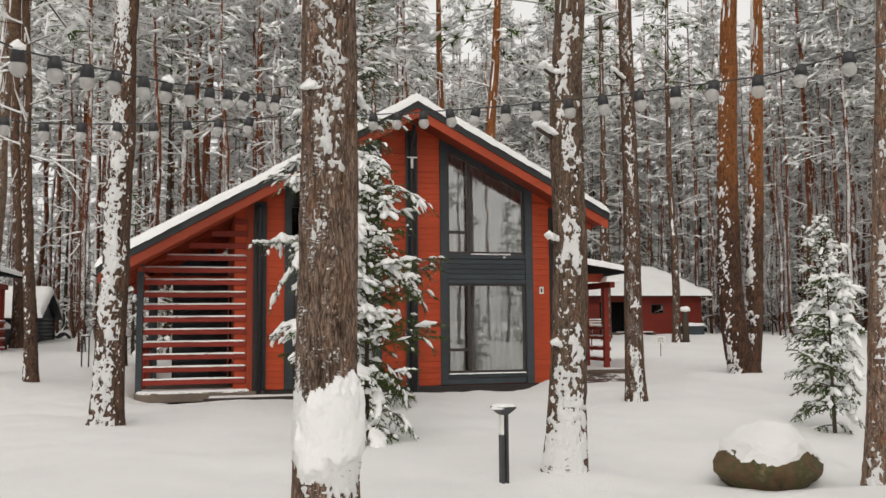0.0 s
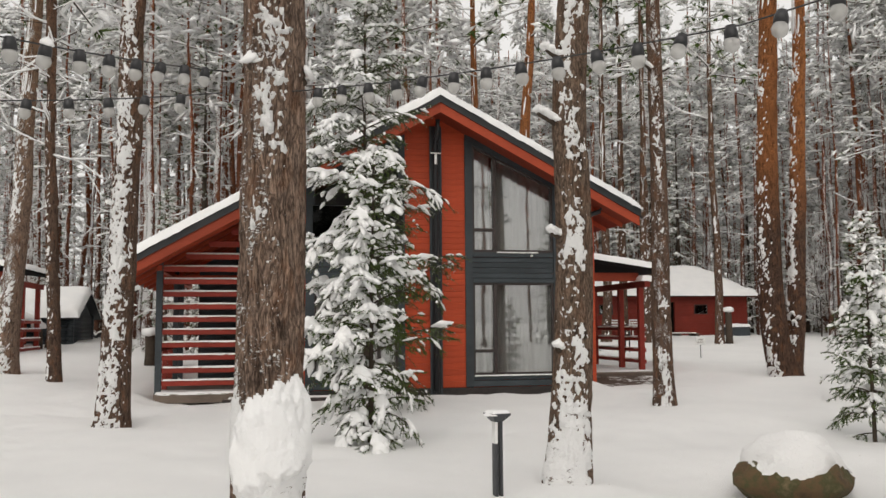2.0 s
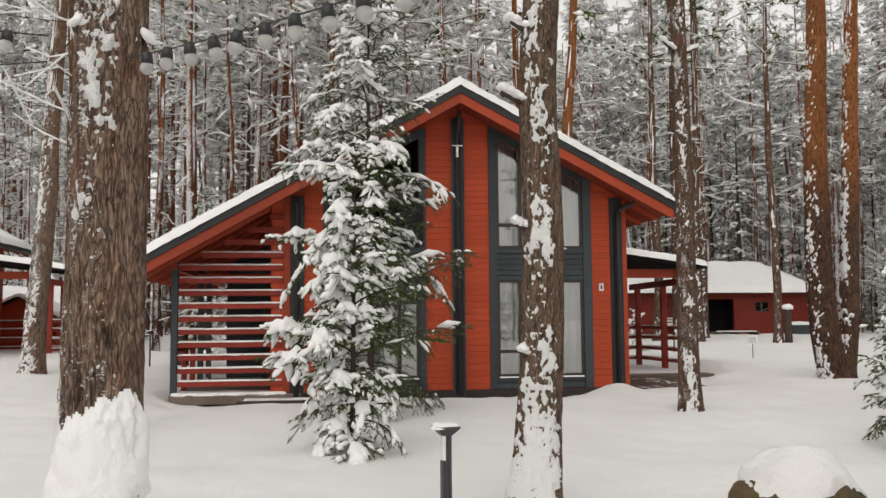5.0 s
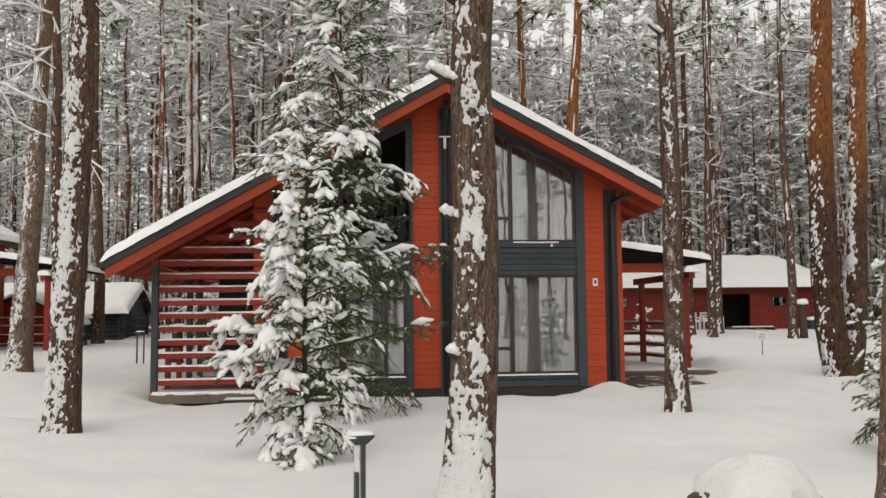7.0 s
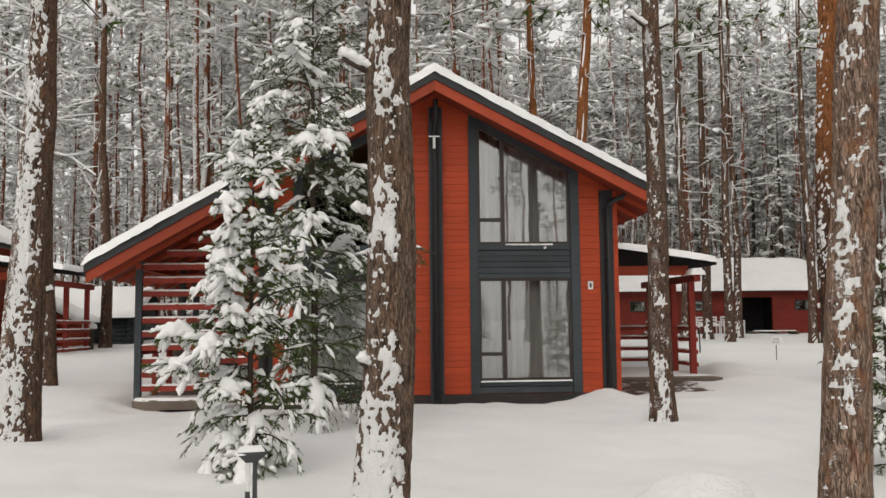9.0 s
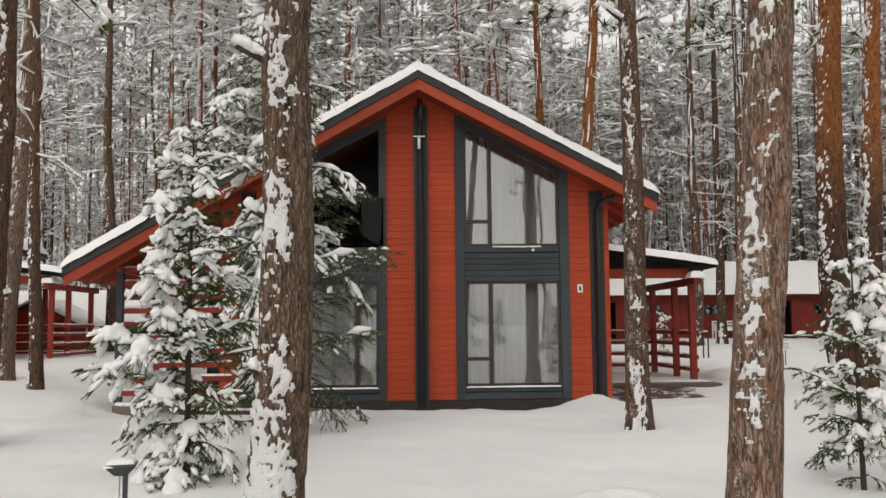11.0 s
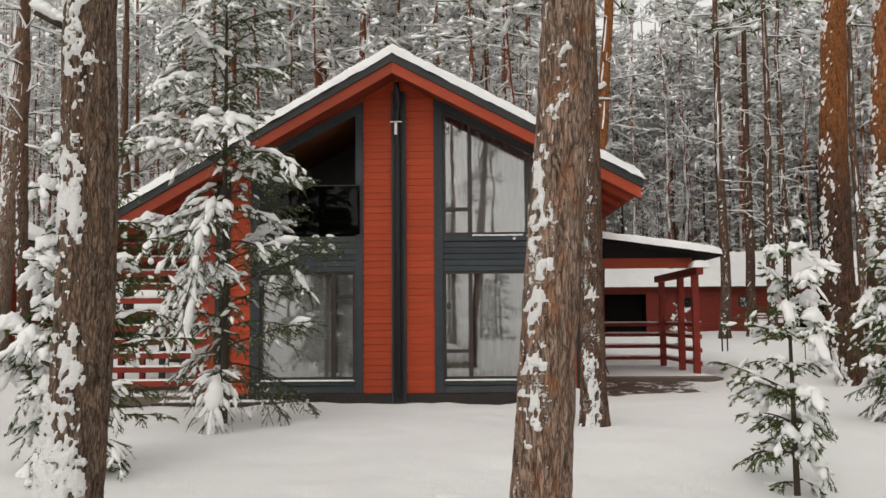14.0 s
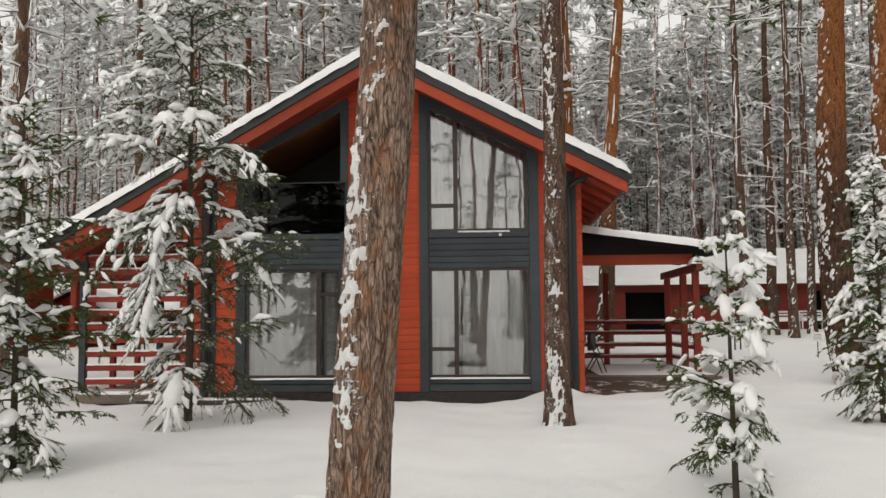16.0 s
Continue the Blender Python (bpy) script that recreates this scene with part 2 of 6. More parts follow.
def stone_build(nt, out):
    p = node(nt, "ShaderNodeBsdfPrincipled", Roughness=0.9)
    v = mapped(nt, (1, 1, 1))
    a, b2 = noise_tex(nt, v, 5, 6), noise_tex(nt, v, 40, 4)
    col = ramp(nt, a, [(0.3, (0.032, 0.026, 0.014)), (0.47, (0.11, 0.066, 0.030)), (0.58, (0.060, 0.058, 0.020)), (0.72, (0.17, 0.125, 0.07))])
    nt.links.new(col, p.inputs["Base Color"])
    bumped(nt, b2, 0.6, 0.02, p)
    nt.links.new(p.outputs[0], out.inputs[0])


SNOW = material("snow", snow_build)
CRUST = material("crusted_snow", crusted_snow_build)
GROUND_SNOW = material("ground_snow", ground_snow_build)
BARK_GREY = material("grey_bark", bark_build((0.335, 0.245, 0.195), (0.34, 0.225, 0.155), 3, 9, 0.25, -0.50, 7.0, (-0.53, -0.85, 0.1)))
BARK_RED = material("red_bark", bark_build((0.15, 0.092, 0.068), (0.46, 0.19, 0.075), 3.6, 5.6, 0.35, -1.35, 7.0, (-0.53, -0.85, 0.1)))
BARK_ASH = material("ashen_bark", bark_build((0.26, 0.192, 0.148), (0.28, 0.195, 0.14), 3, 9, 0.2, -0.95, 7.0, (-0.45, -0.89, 0.1)))
BARK_PALE = material("pale_bark", bark_build((0.37, 0.27, 0.215), (0.42, 0.285, 0.20), 3, 9, 0.6, -0.9, 7.0, (-0.6, -0.8, 0.1)))
BARK_BROWN = material("brown_bark", bark_build((0.19, 0.130, 0.10), (0.23, 0.145, 0.10), 3, 9, 0.3, -0.75, 7.0, (-0.45, -0.89, 0.1)))
BARK_FAR = material("pine_bark", bark_build((0.165, 0.085, 0.064), (0.40, 0.145, 0.070), 1, 10, 0.35, -0.12, 3.0, (-0.3, -0.95, 0.05)))
TWIG = material("twig_bark", plain_build((0.065, 0.05, 0.039), 0.95, shine=0.1))
NEEDLE = material("needles", needle_build)
RIMED_NEEDLE = material("rimed_needles", rimed_build((0.035, 0.05, 0.02), (0.13, 0.16, 0.075), (0.50, 0.51, 0.48), 0.42))
FROSTED_NEEDLE = material("frosted_needles", rimed_build((0.03, 0.05, 0.016), (0.12, 0.165, 0.06), (0.42, 0.44, 0.39), 0.12))
RIMED_TWIG = material("rimed_twigs", rimed_build((0.06, 0.046, 0.037), (0.15, 0.12, 0.10), (0.45, 0.43, 0.41), 0.35))
RED_WOOD = material("red_stained_wood", wood_build((0.43, 0.060, 0.020), 0.26, 0.6, vary=0.07))
TRIM_WOOD = material("orange_stained_trim", wood_build((0.33, 0.052, 0.021), 0.2, 0.25, along=(1.5, 9, 9)))
SLAT_WOOD = material("dark_red_slats", wood_build((0.24, 0.030, 0.018), 0.25, 0.3))
SHED_WOOD = material("red_shed_boards", wood_build((0.20, 0.025, 0.014), 0.25, 0.2))
DARK_WOOD = material("anthracite_paint", wood_build((0.044, 0.053, 0.059), 0.38, 0.1, 0.55))
GREY_WOOD = material("weathered_deck", wood_build((0.15, 0.118, 0.095), 0.35, 0.3, 0.85))
SOFFIT = material("bare_pine_ceiling", wood_build((0.30, 0.115, 0.045), 0.3, 0.5, along=(14, 1.2, 14)))
EAVE_WOOD = material("stained_eave_boards", wood_build((0.19, 0.030, 0.014), 0.25, 0.3, along=(14, 1.2, 14)))
METAL = material("anthracite_metal", plain_build((0.014, 0.016, 0.018), 0.5, 0.0))
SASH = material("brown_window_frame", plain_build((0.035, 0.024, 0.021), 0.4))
GLASS = material("window_glass", glass_build(2.7, (0.95, 0.96, 0.955)))
RAIL_GLASS = material("tinted_rail_glass", glass_build(1.30, (0.06, 0.062, 0.065)))
CURTAIN = material("sheer_curtain", curtain_build)
PLASTER = material("interior_plaster", plain_build((0.45, 0.40, 0.34), 0.9))
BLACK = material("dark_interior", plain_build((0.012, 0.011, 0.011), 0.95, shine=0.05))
PLINTH = material("dark_plinth_stone", plain_build((0.030, 0.024, 0.022), 0.85, spread=0.4, scale=14.0))
STONE = material("mossy_stone", stone_build)
PLASTIC = material("black_plastic", plain_build((0.02, 0.02, 0.022), 0.5))


def bulb_build(nt, out):
    """Thin frosted glass: part clear, part milky, with a glossy skin."""
    d = node(nt, "ShaderNodeBsdfPrincipled", Roughness=0.25)
    d.inputs["Base Color"].default_value = (0.55, 0.54, 0.52, 1)
    t = node(nt, "ShaderNodeBsdfTransparent", Color=(0.95, 0.95, 0.94, 1))
    m = node(nt, "ShaderNodeMixShader", Fac=0.42)
    nt.links.new(d.outputs[0], m.inputs[1])
    nt.links.new(t.outputs[0], m.inputs[2])
    nt.links.new(m.outputs[0], out.inputs[0])


BULB = material("frosted_bulb", bulb_build)
CABLE = material("black_cable", plain_build((0.03, 0.03, 0.03), 0.6))
WHITE = material("white_enamel", plain_build((0.72, 0.72, 0.70), 0.5))
STAINLESS = material("painted_post", plain_build((0.05, 0.052, 0.056), 0.45, 0.3))


# ---- mesh helpers ----


def lattice(ix, iy, iz, seed):
    h = (ix.astype(np.int64) * 374761393 + iy.astype(np.int64) * 668265263 + iz.astype(np.int64) * 2147483647 + seed * 974634777) & 0xFFFFFFFF
    h = ((h ^ (h >> 13)) * 1274126177) & 0xFFFFFFFF
    h = ((h ^ (h >> 16)) * 2246822519) & 0xFFFFFFFF
    return ((h ^ (h >> 15)) & 0xFFFFFF) / float(0xFFFFFF)


def vnoise(x, y, z=0.0, seed=0):
    """Smooth value noise from 0 to 1 on arrays."""
    x, y, z = np.broadcast_arrays(np.asarray(x, float), np.asarray(y, float), np.asarray(z, float))
    ix, iy, iz = np.floor(x), np.floor(y), np.floor(z)
    fx, fy, fz = x - ix, y - iy, z - iz
    fx, fy, fz = (f * f * (3 - 2 * f) for f in (fx, fy, fz))
    total = 0.0
    for a in (0, 1):
        for b in (0, 1):
            for c in (0, 1):
                w = (fx if a else 1 - fx) * (fy if b else 1 - fy) * (fz if c else 1 - fz)
                total = total + w * lattice(ix + a, iy + b, iz + c, seed)
    return total


def fbm(x, y, z=0.0, seed=0, octaves=4):
    total, amp, norm, f = 0.0, 1.0, 0.0, 1.0
    for o in range(octaves):
        total = total + amp * vnoise(np.asarray(x) * f, np.asarray(y) * f, np.asarray(z) * f, seed + o * 17)
        norm += amp
        amp *= 0.5
        f *= 2.03
    return total / norm


def smooth(a, b, x):
    t = np.clip((np.asarray(x, float) - a) / (b - a), 0, 1)
    return t * t * (3 - 2 * t)


class Geo:
    """Vertices and faces with a material number each, gathered for one mesh."""

    def __init__(self):
        self.v, self.f, self.m, self.n = [], [], [], 0

    def add(self, verts, faces, mat=0):
        verts = np.asarray(verts, float)
        self.v.append(verts)
        self.f.extend([tuple(i + self.n for i in f) for f in faces])
        self.m.extend([mat] * len(faces))
        self.n += len(verts)
        return self

    def box(self, lo, hi, mat=0):
        (a, b, c), (d, e, f) = lo, hi
        return self.add([(a, b, c), (d, b, c), (d, e, c), (a, e, c), (a, b, f), (d, b, f), (d, e, f), (a, e, f)],
                        [(0, 3, 2, 1), (4, 5, 6, 7), (0, 1, 5, 4), (1, 2, 6, 5), (2, 3, 7, 6), (3, 0, 4, 7)], mat)

    def bevel_box(self, lo, hi, r=0.006, mat=0):
        """A box with chamfered edges."""
        lo, hi = np.array(lo, float), np.array(hi, float)
        r = min(r, 0.45 * float((hi - lo).min()))
        vs, idx = [], {}
        for sx in (0, 1):
            for sy in (0, 1):
                for sz in (0, 1):
                    s = np.array((sx, sy, sz))
                    corner = np.where(s, hi, lo)
                    inward = np.where(s, -r, r)
                    for ax in range(3):
                        q = corner + inward
                        q[ax] = corner[ax]
                        idx[sx, sy, sz, ax] = len(vs)
                        vs.append(q)
        fs = []
        for ax in range(3):
            o = [k for k in range(3) if k != ax]
            for s in (0, 1):
                ring = []
                for p, q in ((0, 0), (1, 0), (1, 1), (0, 1)):
                    key = [0, 0, 0]
                    key[ax], key[o[0]], key[o[1]] = s, p, q
                    ring.append(idx[(*key, ax)])
                fs.append(tuple(ring))
            for p in (0, 1):
                for q in (0, 1):
                    k0, k1 = [0, 0, 0], [0, 0, 0]
                    k0[ax], k1[ax] = 0, 1
                    for k in (k0, k1):
                        k[o[0]], k[o[1]] = p, q
                    fs.append((idx[(*k0, o[0])], idx[(*k1, o[0])], idx[(*k1, o[1])], idx[(*k0, o[1])]))
        for sx in (0, 1):
            for sy in (0, 1):
                for sz in (0, 1):
                    fs.append(tuple(idx[sx, sy, sz, a] for a in range(3)))
        return self.add(vs, fs, mat)

    def tube(self, path, radii, sides=8, mat=0, cap=True, squash=1.0):
        path = np.asarray(path, float)
        n = len(path)
        radii = np.broadcast_to(np.asarray(radii, float), (n,))
        tang = np.gradient(path, axis=0)
        tang /= np.linalg.norm(tang, axis=1)[:, None] + 1e-9
        ref = np.where(np.abs(tang[:, 2:3]) > 0.9, np.array([[1.0, 0, 0]]), np.array([[0, 0, 1.0]]))
        side = np.cross(tang, ref)
        side /= np.linalg.norm(side, axis=1)[:, None] + 1e-9
        up = np.cross(side, tang)
        a = np.arange(sides) / sides * 2 * np.pi
        ring = np.cos(a)[None, :, None] * side[:, None] + squash * np.sin(a)[None, :, None] * up[:, None]
        verts = (path[:, None] + ring * radii[:, None, None]).reshape(-1, 3)
        faces = [(i * sides + j, i * sides + (j + 1) % sides, (i + 1) * sides + (j + 1) % sides, (i + 1) * sides + j) for i in range(n - 1) for j in range(sides)]
        if cap:
            faces += [tuple(range(sides))[::-1], tuple((n - 1) * sides + j for j in range(sides))]
        return self.add(verts, faces, mat)

    def lump(self, centre, size, seed, mat=0, fine=1, turn=None, flat=0.35):
        """An uneven pillow of snow."""
        v, f = ((ICO1, ICO1_F), (ICO2, ICO2_F), (OCT, OCT_F), (PIN, PIN_F))[fine]
        p = v.copy()
        wob = 0.50 + 0.65 * vnoise(v[:, 0] * 1.9 + seed, v[:, 1] * 1.9, v[:, 2] * 1.9, seed % 91) + 0.45 * vnoise(v[:, 0] * 4.7, v[:, 1] * 4.7 + seed, v[:, 2] * 4.7, seed % 83)
        p *= wob[:, None]
        p[:, 2] = np.where(p[:, 2] < 0, p[:, 2] * flat, p[:, 2])
        p *= np.asarray(size, float)
        if turn is not None:
            p = p @ np.asarray(turn).T
        return self.add(p + np.asarray(centre), f, mat)

    def mesh(self, name, mats, shade=True):
        me = bpy.data.meshes.new(name)
        me.from_pydata(np.concatenate(self.v).tolist(), [], self.f)
        for m in mats:
            me.materials.append(m)
        if len(mats) > 1:
            me.polygons.foreach_set("material_index", np.array(self.m, np.int32))
        if shade:
            me.polygons.foreach_set("use_smooth", np.ones(len(self.f), bool))
        me.update()
        return me


def icosphere(level):
    b = bmesh.new()
    bmesh.ops.create_icosphere(b, subdivisions=level, radius=1)
    b.verts.ensure_lookup_table()
    v = np.array([x.co[:] for x in b.verts])
    f = [tuple(x.index for x in face.verts) for face in b.faces]
    b.free()
    return v, f


OCT = np.array([(1, 0, 0), (-1, 0, 0), (0, 1, 0), (0, -1, 0), (0, 0, 1), (0, 0, -1.0)])
OCT_F = [(0, 2, 4), (2, 1, 4), (1, 3, 4), (3, 0, 4), (2, 0, 5), (1, 2, 5), (3, 1, 5), (0, 3, 5)]
PIN = np.array([(-1.0, 0, 0), (0.1, 0.9, -0.5), (0.1, -0.9, -0.5), (0.1, 0, 1.0), (1.0, 0, 0)])
PIN_F = [(0, 2, 1), (0, 3, 2), (0, 1, 3), (4, 1, 2), (4, 2, 3), (4, 3, 1)]
ICO1, ICO1_F = icosphere(1)
ICO2, ICO2_F = icosphere(2)


FINE = ("deadwood", "crown", "foliage", "clinging_snow", "branch_snow", "trunk_snow", "slat_snow", "rail_snow", "siding", "stem")


def part(name, geo, mats, parent, label="", shade=False, at=None):
    """Links a Geo (or a ready mesh) as one mesh object under a thing or a part."""
    mats = mats if isinstance(mats, (list, tuple)) else [mats]
    me = geo if isinstance(geo, bpy.types.Mesh) else geo.mesh(name, mats, shade)
    ob = new(name, me)
    ob.parent = parent
    if at is not None:
        ob.matrix_basis = at
    if label:
        tagged(ob, label)
    if name in FINE:
        tagged(ob, kind="stuff")
    return ob


def thing(name, label, category, group="", kind="", at=None):
    ob = new(name)
    if at is not None:
        ob.matrix_basis = at
    return tagged(ob, label, category, group, kind)


# ---- ground ----
def ground_z(x, y):
    x, y = np.asarray(x, float), np.asarray(y, float)
    z = 0.20 + 0.12 * smooth(-6, 2, y) + 0.66 * smooth(0, 30, y) + 0.25 * smooth(-6.5, -11, x) * smooth(-6, 4, y)
    front = np.exp(-((y + 0.1) / 1.5) ** 2) * smooth(-6.6, -5.6, x) * (1 - smooth(2.6, 3.6, x))
    z = z - 0.37 * front
    z = z - 0.17 * np.exp(-((y - 0.2) / 1.6) ** 2) * smooth(3.3, 4.1, x) * (1 - smooth(6.2, 8.0, x))
    z = z - 0.25 * smooth(0.2, 0.8, y) * (1 - smooth(7.5, 8.5, y)) * smooth(-6.2, -5.6, x) * (1 - smooth(3.6, 4.0, x))
    z = z - (0.10 * smooth(0.2, 1.2, y) + 0.36 * smooth(2.72, 2.98, y)) * (1 - smooth(7.5, 8.5, y)) * smooth(3.6, 4.0, x) * (1 - smooth(7.1, 8.0, x))
    z = z + 0.15 * np.exp(-(((x - 3.0) / 0.8) ** 2 + ((y + 0.75) / 0.55) ** 2))
    z = z + 0.17 * np.exp(-(((x + 5.6) / 0.7) ** 2 + ((y + 0.45) / 0.4) ** 2))
    z = z + 0.22 * np.exp(-(((x - 8.2) / 1.2) ** 2 + ((y - 5.0) / 1.2) ** 2))
    z = z + 0.20 * (fbm(x * 0.16, y * 0.16, 0, 3) - 0.5) + 0.13 * (fbm(x * 0.75, y * 0.75, 0, 5) - 0.5)
    z = z + 0.08 * (fbm(x * 1.9, y * 1.9, 0, 14) - 0.5) + 0.016 * (vnoise(x * 4.6, y * 4.6, 0, 9) - 0.5)
    z = z - 0.26 * np.exp(-(((x - 1.1) / 1.3) ** 2 + ((y + 11.9) / 1.0) ** 2))
    z = z - 0.24 * np.exp(-(((x - 4.7) / 1.7) ** 2 + ((y + 9.2) / 1.3) ** 2))
    # a trodden track between the cabins
    track = np.exp(-((y - (-3.2 - 0.22 * (x + 6)) + 0.4 * np.sin(x * 0.7)) / 0.4) ** 2) * (1 - smooth(-6.5, -5, x)) * smooth(-14, -9, x)
    z = z - 0.10 * track * (0.4 + 0.9 * vnoise(x * 2.6, y * 2.6, 0, 12))
    far = np.hypot(x, y)
    return z + 0.004 * np.maximum(far - 60, 0)


def spaced(lo, hi, step, reach, grow):
    mid = np.arange(lo, hi + step / 2, step)
    out, s, p = [], step, 0.0
    while p < reach:
        s *= grow
        p += s
        out.append(p)
    out = np.array(out)
    return np.concatenate([lo - out[::-1], mid, hi + out])


gx, gy = spaced(-12, 11, 0.165, 500, 1.12), spaced(-17.5, 4, 0.165, 500, 1.12)
GX, GY = np.meshgrid(gx, gy, indexing="ij")
GZ = ground_z(GX, GY)
nx, ny = GX.shape
ii, jj = np.meshgrid(np.arange(nx - 1), np.arange(ny - 1), indexing="ij")
quads = np.stack([ii * ny + jj, (ii + 1) * ny + jj, (ii + 1) * ny + jj + 1, ii * ny + jj + 1], -1).reshape(-1, 4)
g = Geo()
g.v, g.f, g.m, g.n = [np.stack([GX, GY, GZ], -1).reshape(-1, 3)], [tuple(q) for q in quads.tolist()], [0] * len(quads), GX.size
ground = new("ground", g.mesh("ground", [GROUND_SNOW]))
tagged(ground, "uneven snow-covered ground in a winter pine forest", "ground", kind="structure")

# ---- the cabin ----
RIDGE_X, RIDGE_Z, EAVE_L, EAVE_R, GABLE_Y, BACK_Y = 0.01, 6.69, -6.66, 4.63, -0.93, 9.0


def roof_top(x):
    x = np.asarray(x, float)
    return RIDGE_Z - np.where(x < RIDGE_X, 0.568, 0.527) * np.abs(x - RIDGE_X)


def under(x):
    return float(roof_top(x)) - 0.26


def prism(geo, outline, y0, y1, mat=0):
    """An outline of (x, z) corners, anticlockwise seen from the front, between two depths."""
    n = len(outline)
    verts = [(x, y0, z) for x, z in outline] + [(x, y1, z) for x, z in outline]
    faces = [tuple(range(n)), tuple(range(2 * n - 1, n - 1, -1))] + [(i, i + n, (i + 1) % n + n, (i + 1) % n) for i in range(n)]
    return geo.add(verts, faces, mat)


def slope_strip(geo, x0, x1, up, down, y0, y1):
    return prism(geo, [(x0, float(roof_top(x0)) + down), (x1, float(roof_top(x1)) + down), (x1, float(roof_top(x1)) + up), (x0, float(roof_top(x0)) + up)], y0, y1)


def snow_sheet(geo, xs, ys, top, thick, seed, lip=0.035):
    """A blanket of snow on a roof: rounded, uneven edges. top(x, y) is the roof under it."""
    xs, ys = np.asarray(xs, float), np.asarray(ys, float)
    X, Y = np.meshgrid(xs, ys, indexing="ij")
    d = np.minimum.reduce([X - xs[0], xs[-1] - X, Y - ys[0], ys[-1] - Y])
    t = thick * np.sqrt(np.clip(1 - (1 - np.clip(d / (thick * 0.9), 0, 1)) ** 2, 0, 1))
    t = t * (0.72 + 0.45 * fbm(X * 1.5, Y * 1.5, 0, seed) + 0.22 * fbm(X * 7, Y * 7, 0, seed + 8, 3)) - 0.01
    edge = d < 1e-6
    push = lip * (vnoise(X * 5, Y * 5, 0, seed + 3) + 0.7 * vnoise(X * 13, Y * 13, 0, seed + 4) - 0.45) * edge
    Xp = X + push * (np.isclose(X, xs[-1]) * 1.0 - np.isclose(X, xs[0]))
    Yp = Y + push * (np.isclose(Y, ys[-1]) * 1.0 - np.isclose(Y, ys[0]))
    Z = top(X, Y) + np.where(edge, -0.015 - 0.6 * lip * np.maximum(vnoise(X * 9, Y * 9, 0, seed + 6) - 0.45, 0), t)
    a, b = X.shape
    i, j = np.meshgrid(np.arange(a - 1), np.arange(b - 1), indexing="ij")
    q = np.stack([i * b + j, (i + 1) * b + j, (i + 1) * b + j + 1, i * b + j + 1], -1).reshape(-1, 4)
    return geo.add(np.stack([Xp, Yp, Z], -1).reshape(-1, 3), [tuple(r) for r in q.tolist()])


def edged(lo, hi, step, rim=(0.03, 0.07, 0.12)):
    mid = np.arange(lo + rim[-1] + step, hi - rim[-1] - step / 2, step)
    return np.concatenate([[lo], [lo + r for r in rim], mid, [hi - r for r in rim[::-1]], [hi]])


def board_profile(geo, x0, x1, z, h=0.135, y=0.0, depth=0.012):
    """One rounded facing board, its upper and lower edges set back into the joint."""
    prof = [(y + 0.002, z), (y - depth * 0.6, z + 0.002), (y - depth, z + 0.010), (y - depth, z + h - 0.010), (y - depth * 0.6, z + h - 0.003), (y + 0.002, z + h - 0.001)]
    n = len(prof)
    v = [(x0, a, b) for a, b in prof] + [(x1, a, b) for a, b in prof]
    f = [(i, i + n, i + n + 1, i + 1) for i in range(n - 1)] + [tuple(range(n)), tuple(range(2 * n - 1, n - 1, -1))]
    return geo.add(v, f)


def window_unit(cabin, x0, x1, z0, ztl, ztr, mull, bar, label):
    """Frame, one upright, one crossbar in the narrow light, and two panes."""
    top = lambda x: ztl + (ztr - ztl) * (x - x0) / (x1 - x0)  # noqa: E731
    w = part("window", prism(Geo(), [(x0, z0), (x1, z0), (x1, z0 + 0.06), (x0, z0 + 0.06)], 0.0, 0.09), SASH, cabin, label)
    fr = Geo()
    e = 0.05
    prism(fr, [(x0, z0 + 0.06), (x0 + e, z0 + 0.06), (x0 + e, top(x0 + e) - e), (x0, top(x0) - e)], 0.004, 0.085)
    prism(fr, [(x1 - e, z0 + 0.06), (x1, z0 + 0.06), (x1, top(x1) - e), (x1 - e, top(x1 - e) - e)], 0.004, 0.085)
    prism(fr, [(x0, top(x0) - e), (x1, top(x1) - e), (x1, top(x1)), (x0, top(x0))], 0.0, 0.09)
    part("window_frame", fr, SASH, w)
    part("mullion", prism(Geo(), [(mull - 0.04, z0 + 0.06), (mull + 0.04, z0 + 0.06), (mull + 0.04, top(mull + 0.04) - e), (mull - 0.04, top(mull - 0.04) - e)], -0.012, 0.08), SASH, w)
    a, b = (x0 + e, mull - 0.04) if mull - x0 < x1 - mull else (mull + 0.04, x1 - e)
    part("crossbar", Geo().bevel_box((a, -0.008, bar - 0.035), (b, 0.075, bar + 0.035)), SASH, w)
    for p, q in ((x0 + e, mull - 0.04), (mull + 0.04, x1 - e)):
        ob = part("pane", prism(Geo(), [(p, z0 + 0.06), (q, z0 + 0.06), (q, top(q) - e), (p, top(p) - e)], 0.045, 0.053), GLASS, w)
        ob.visible_shadow = False


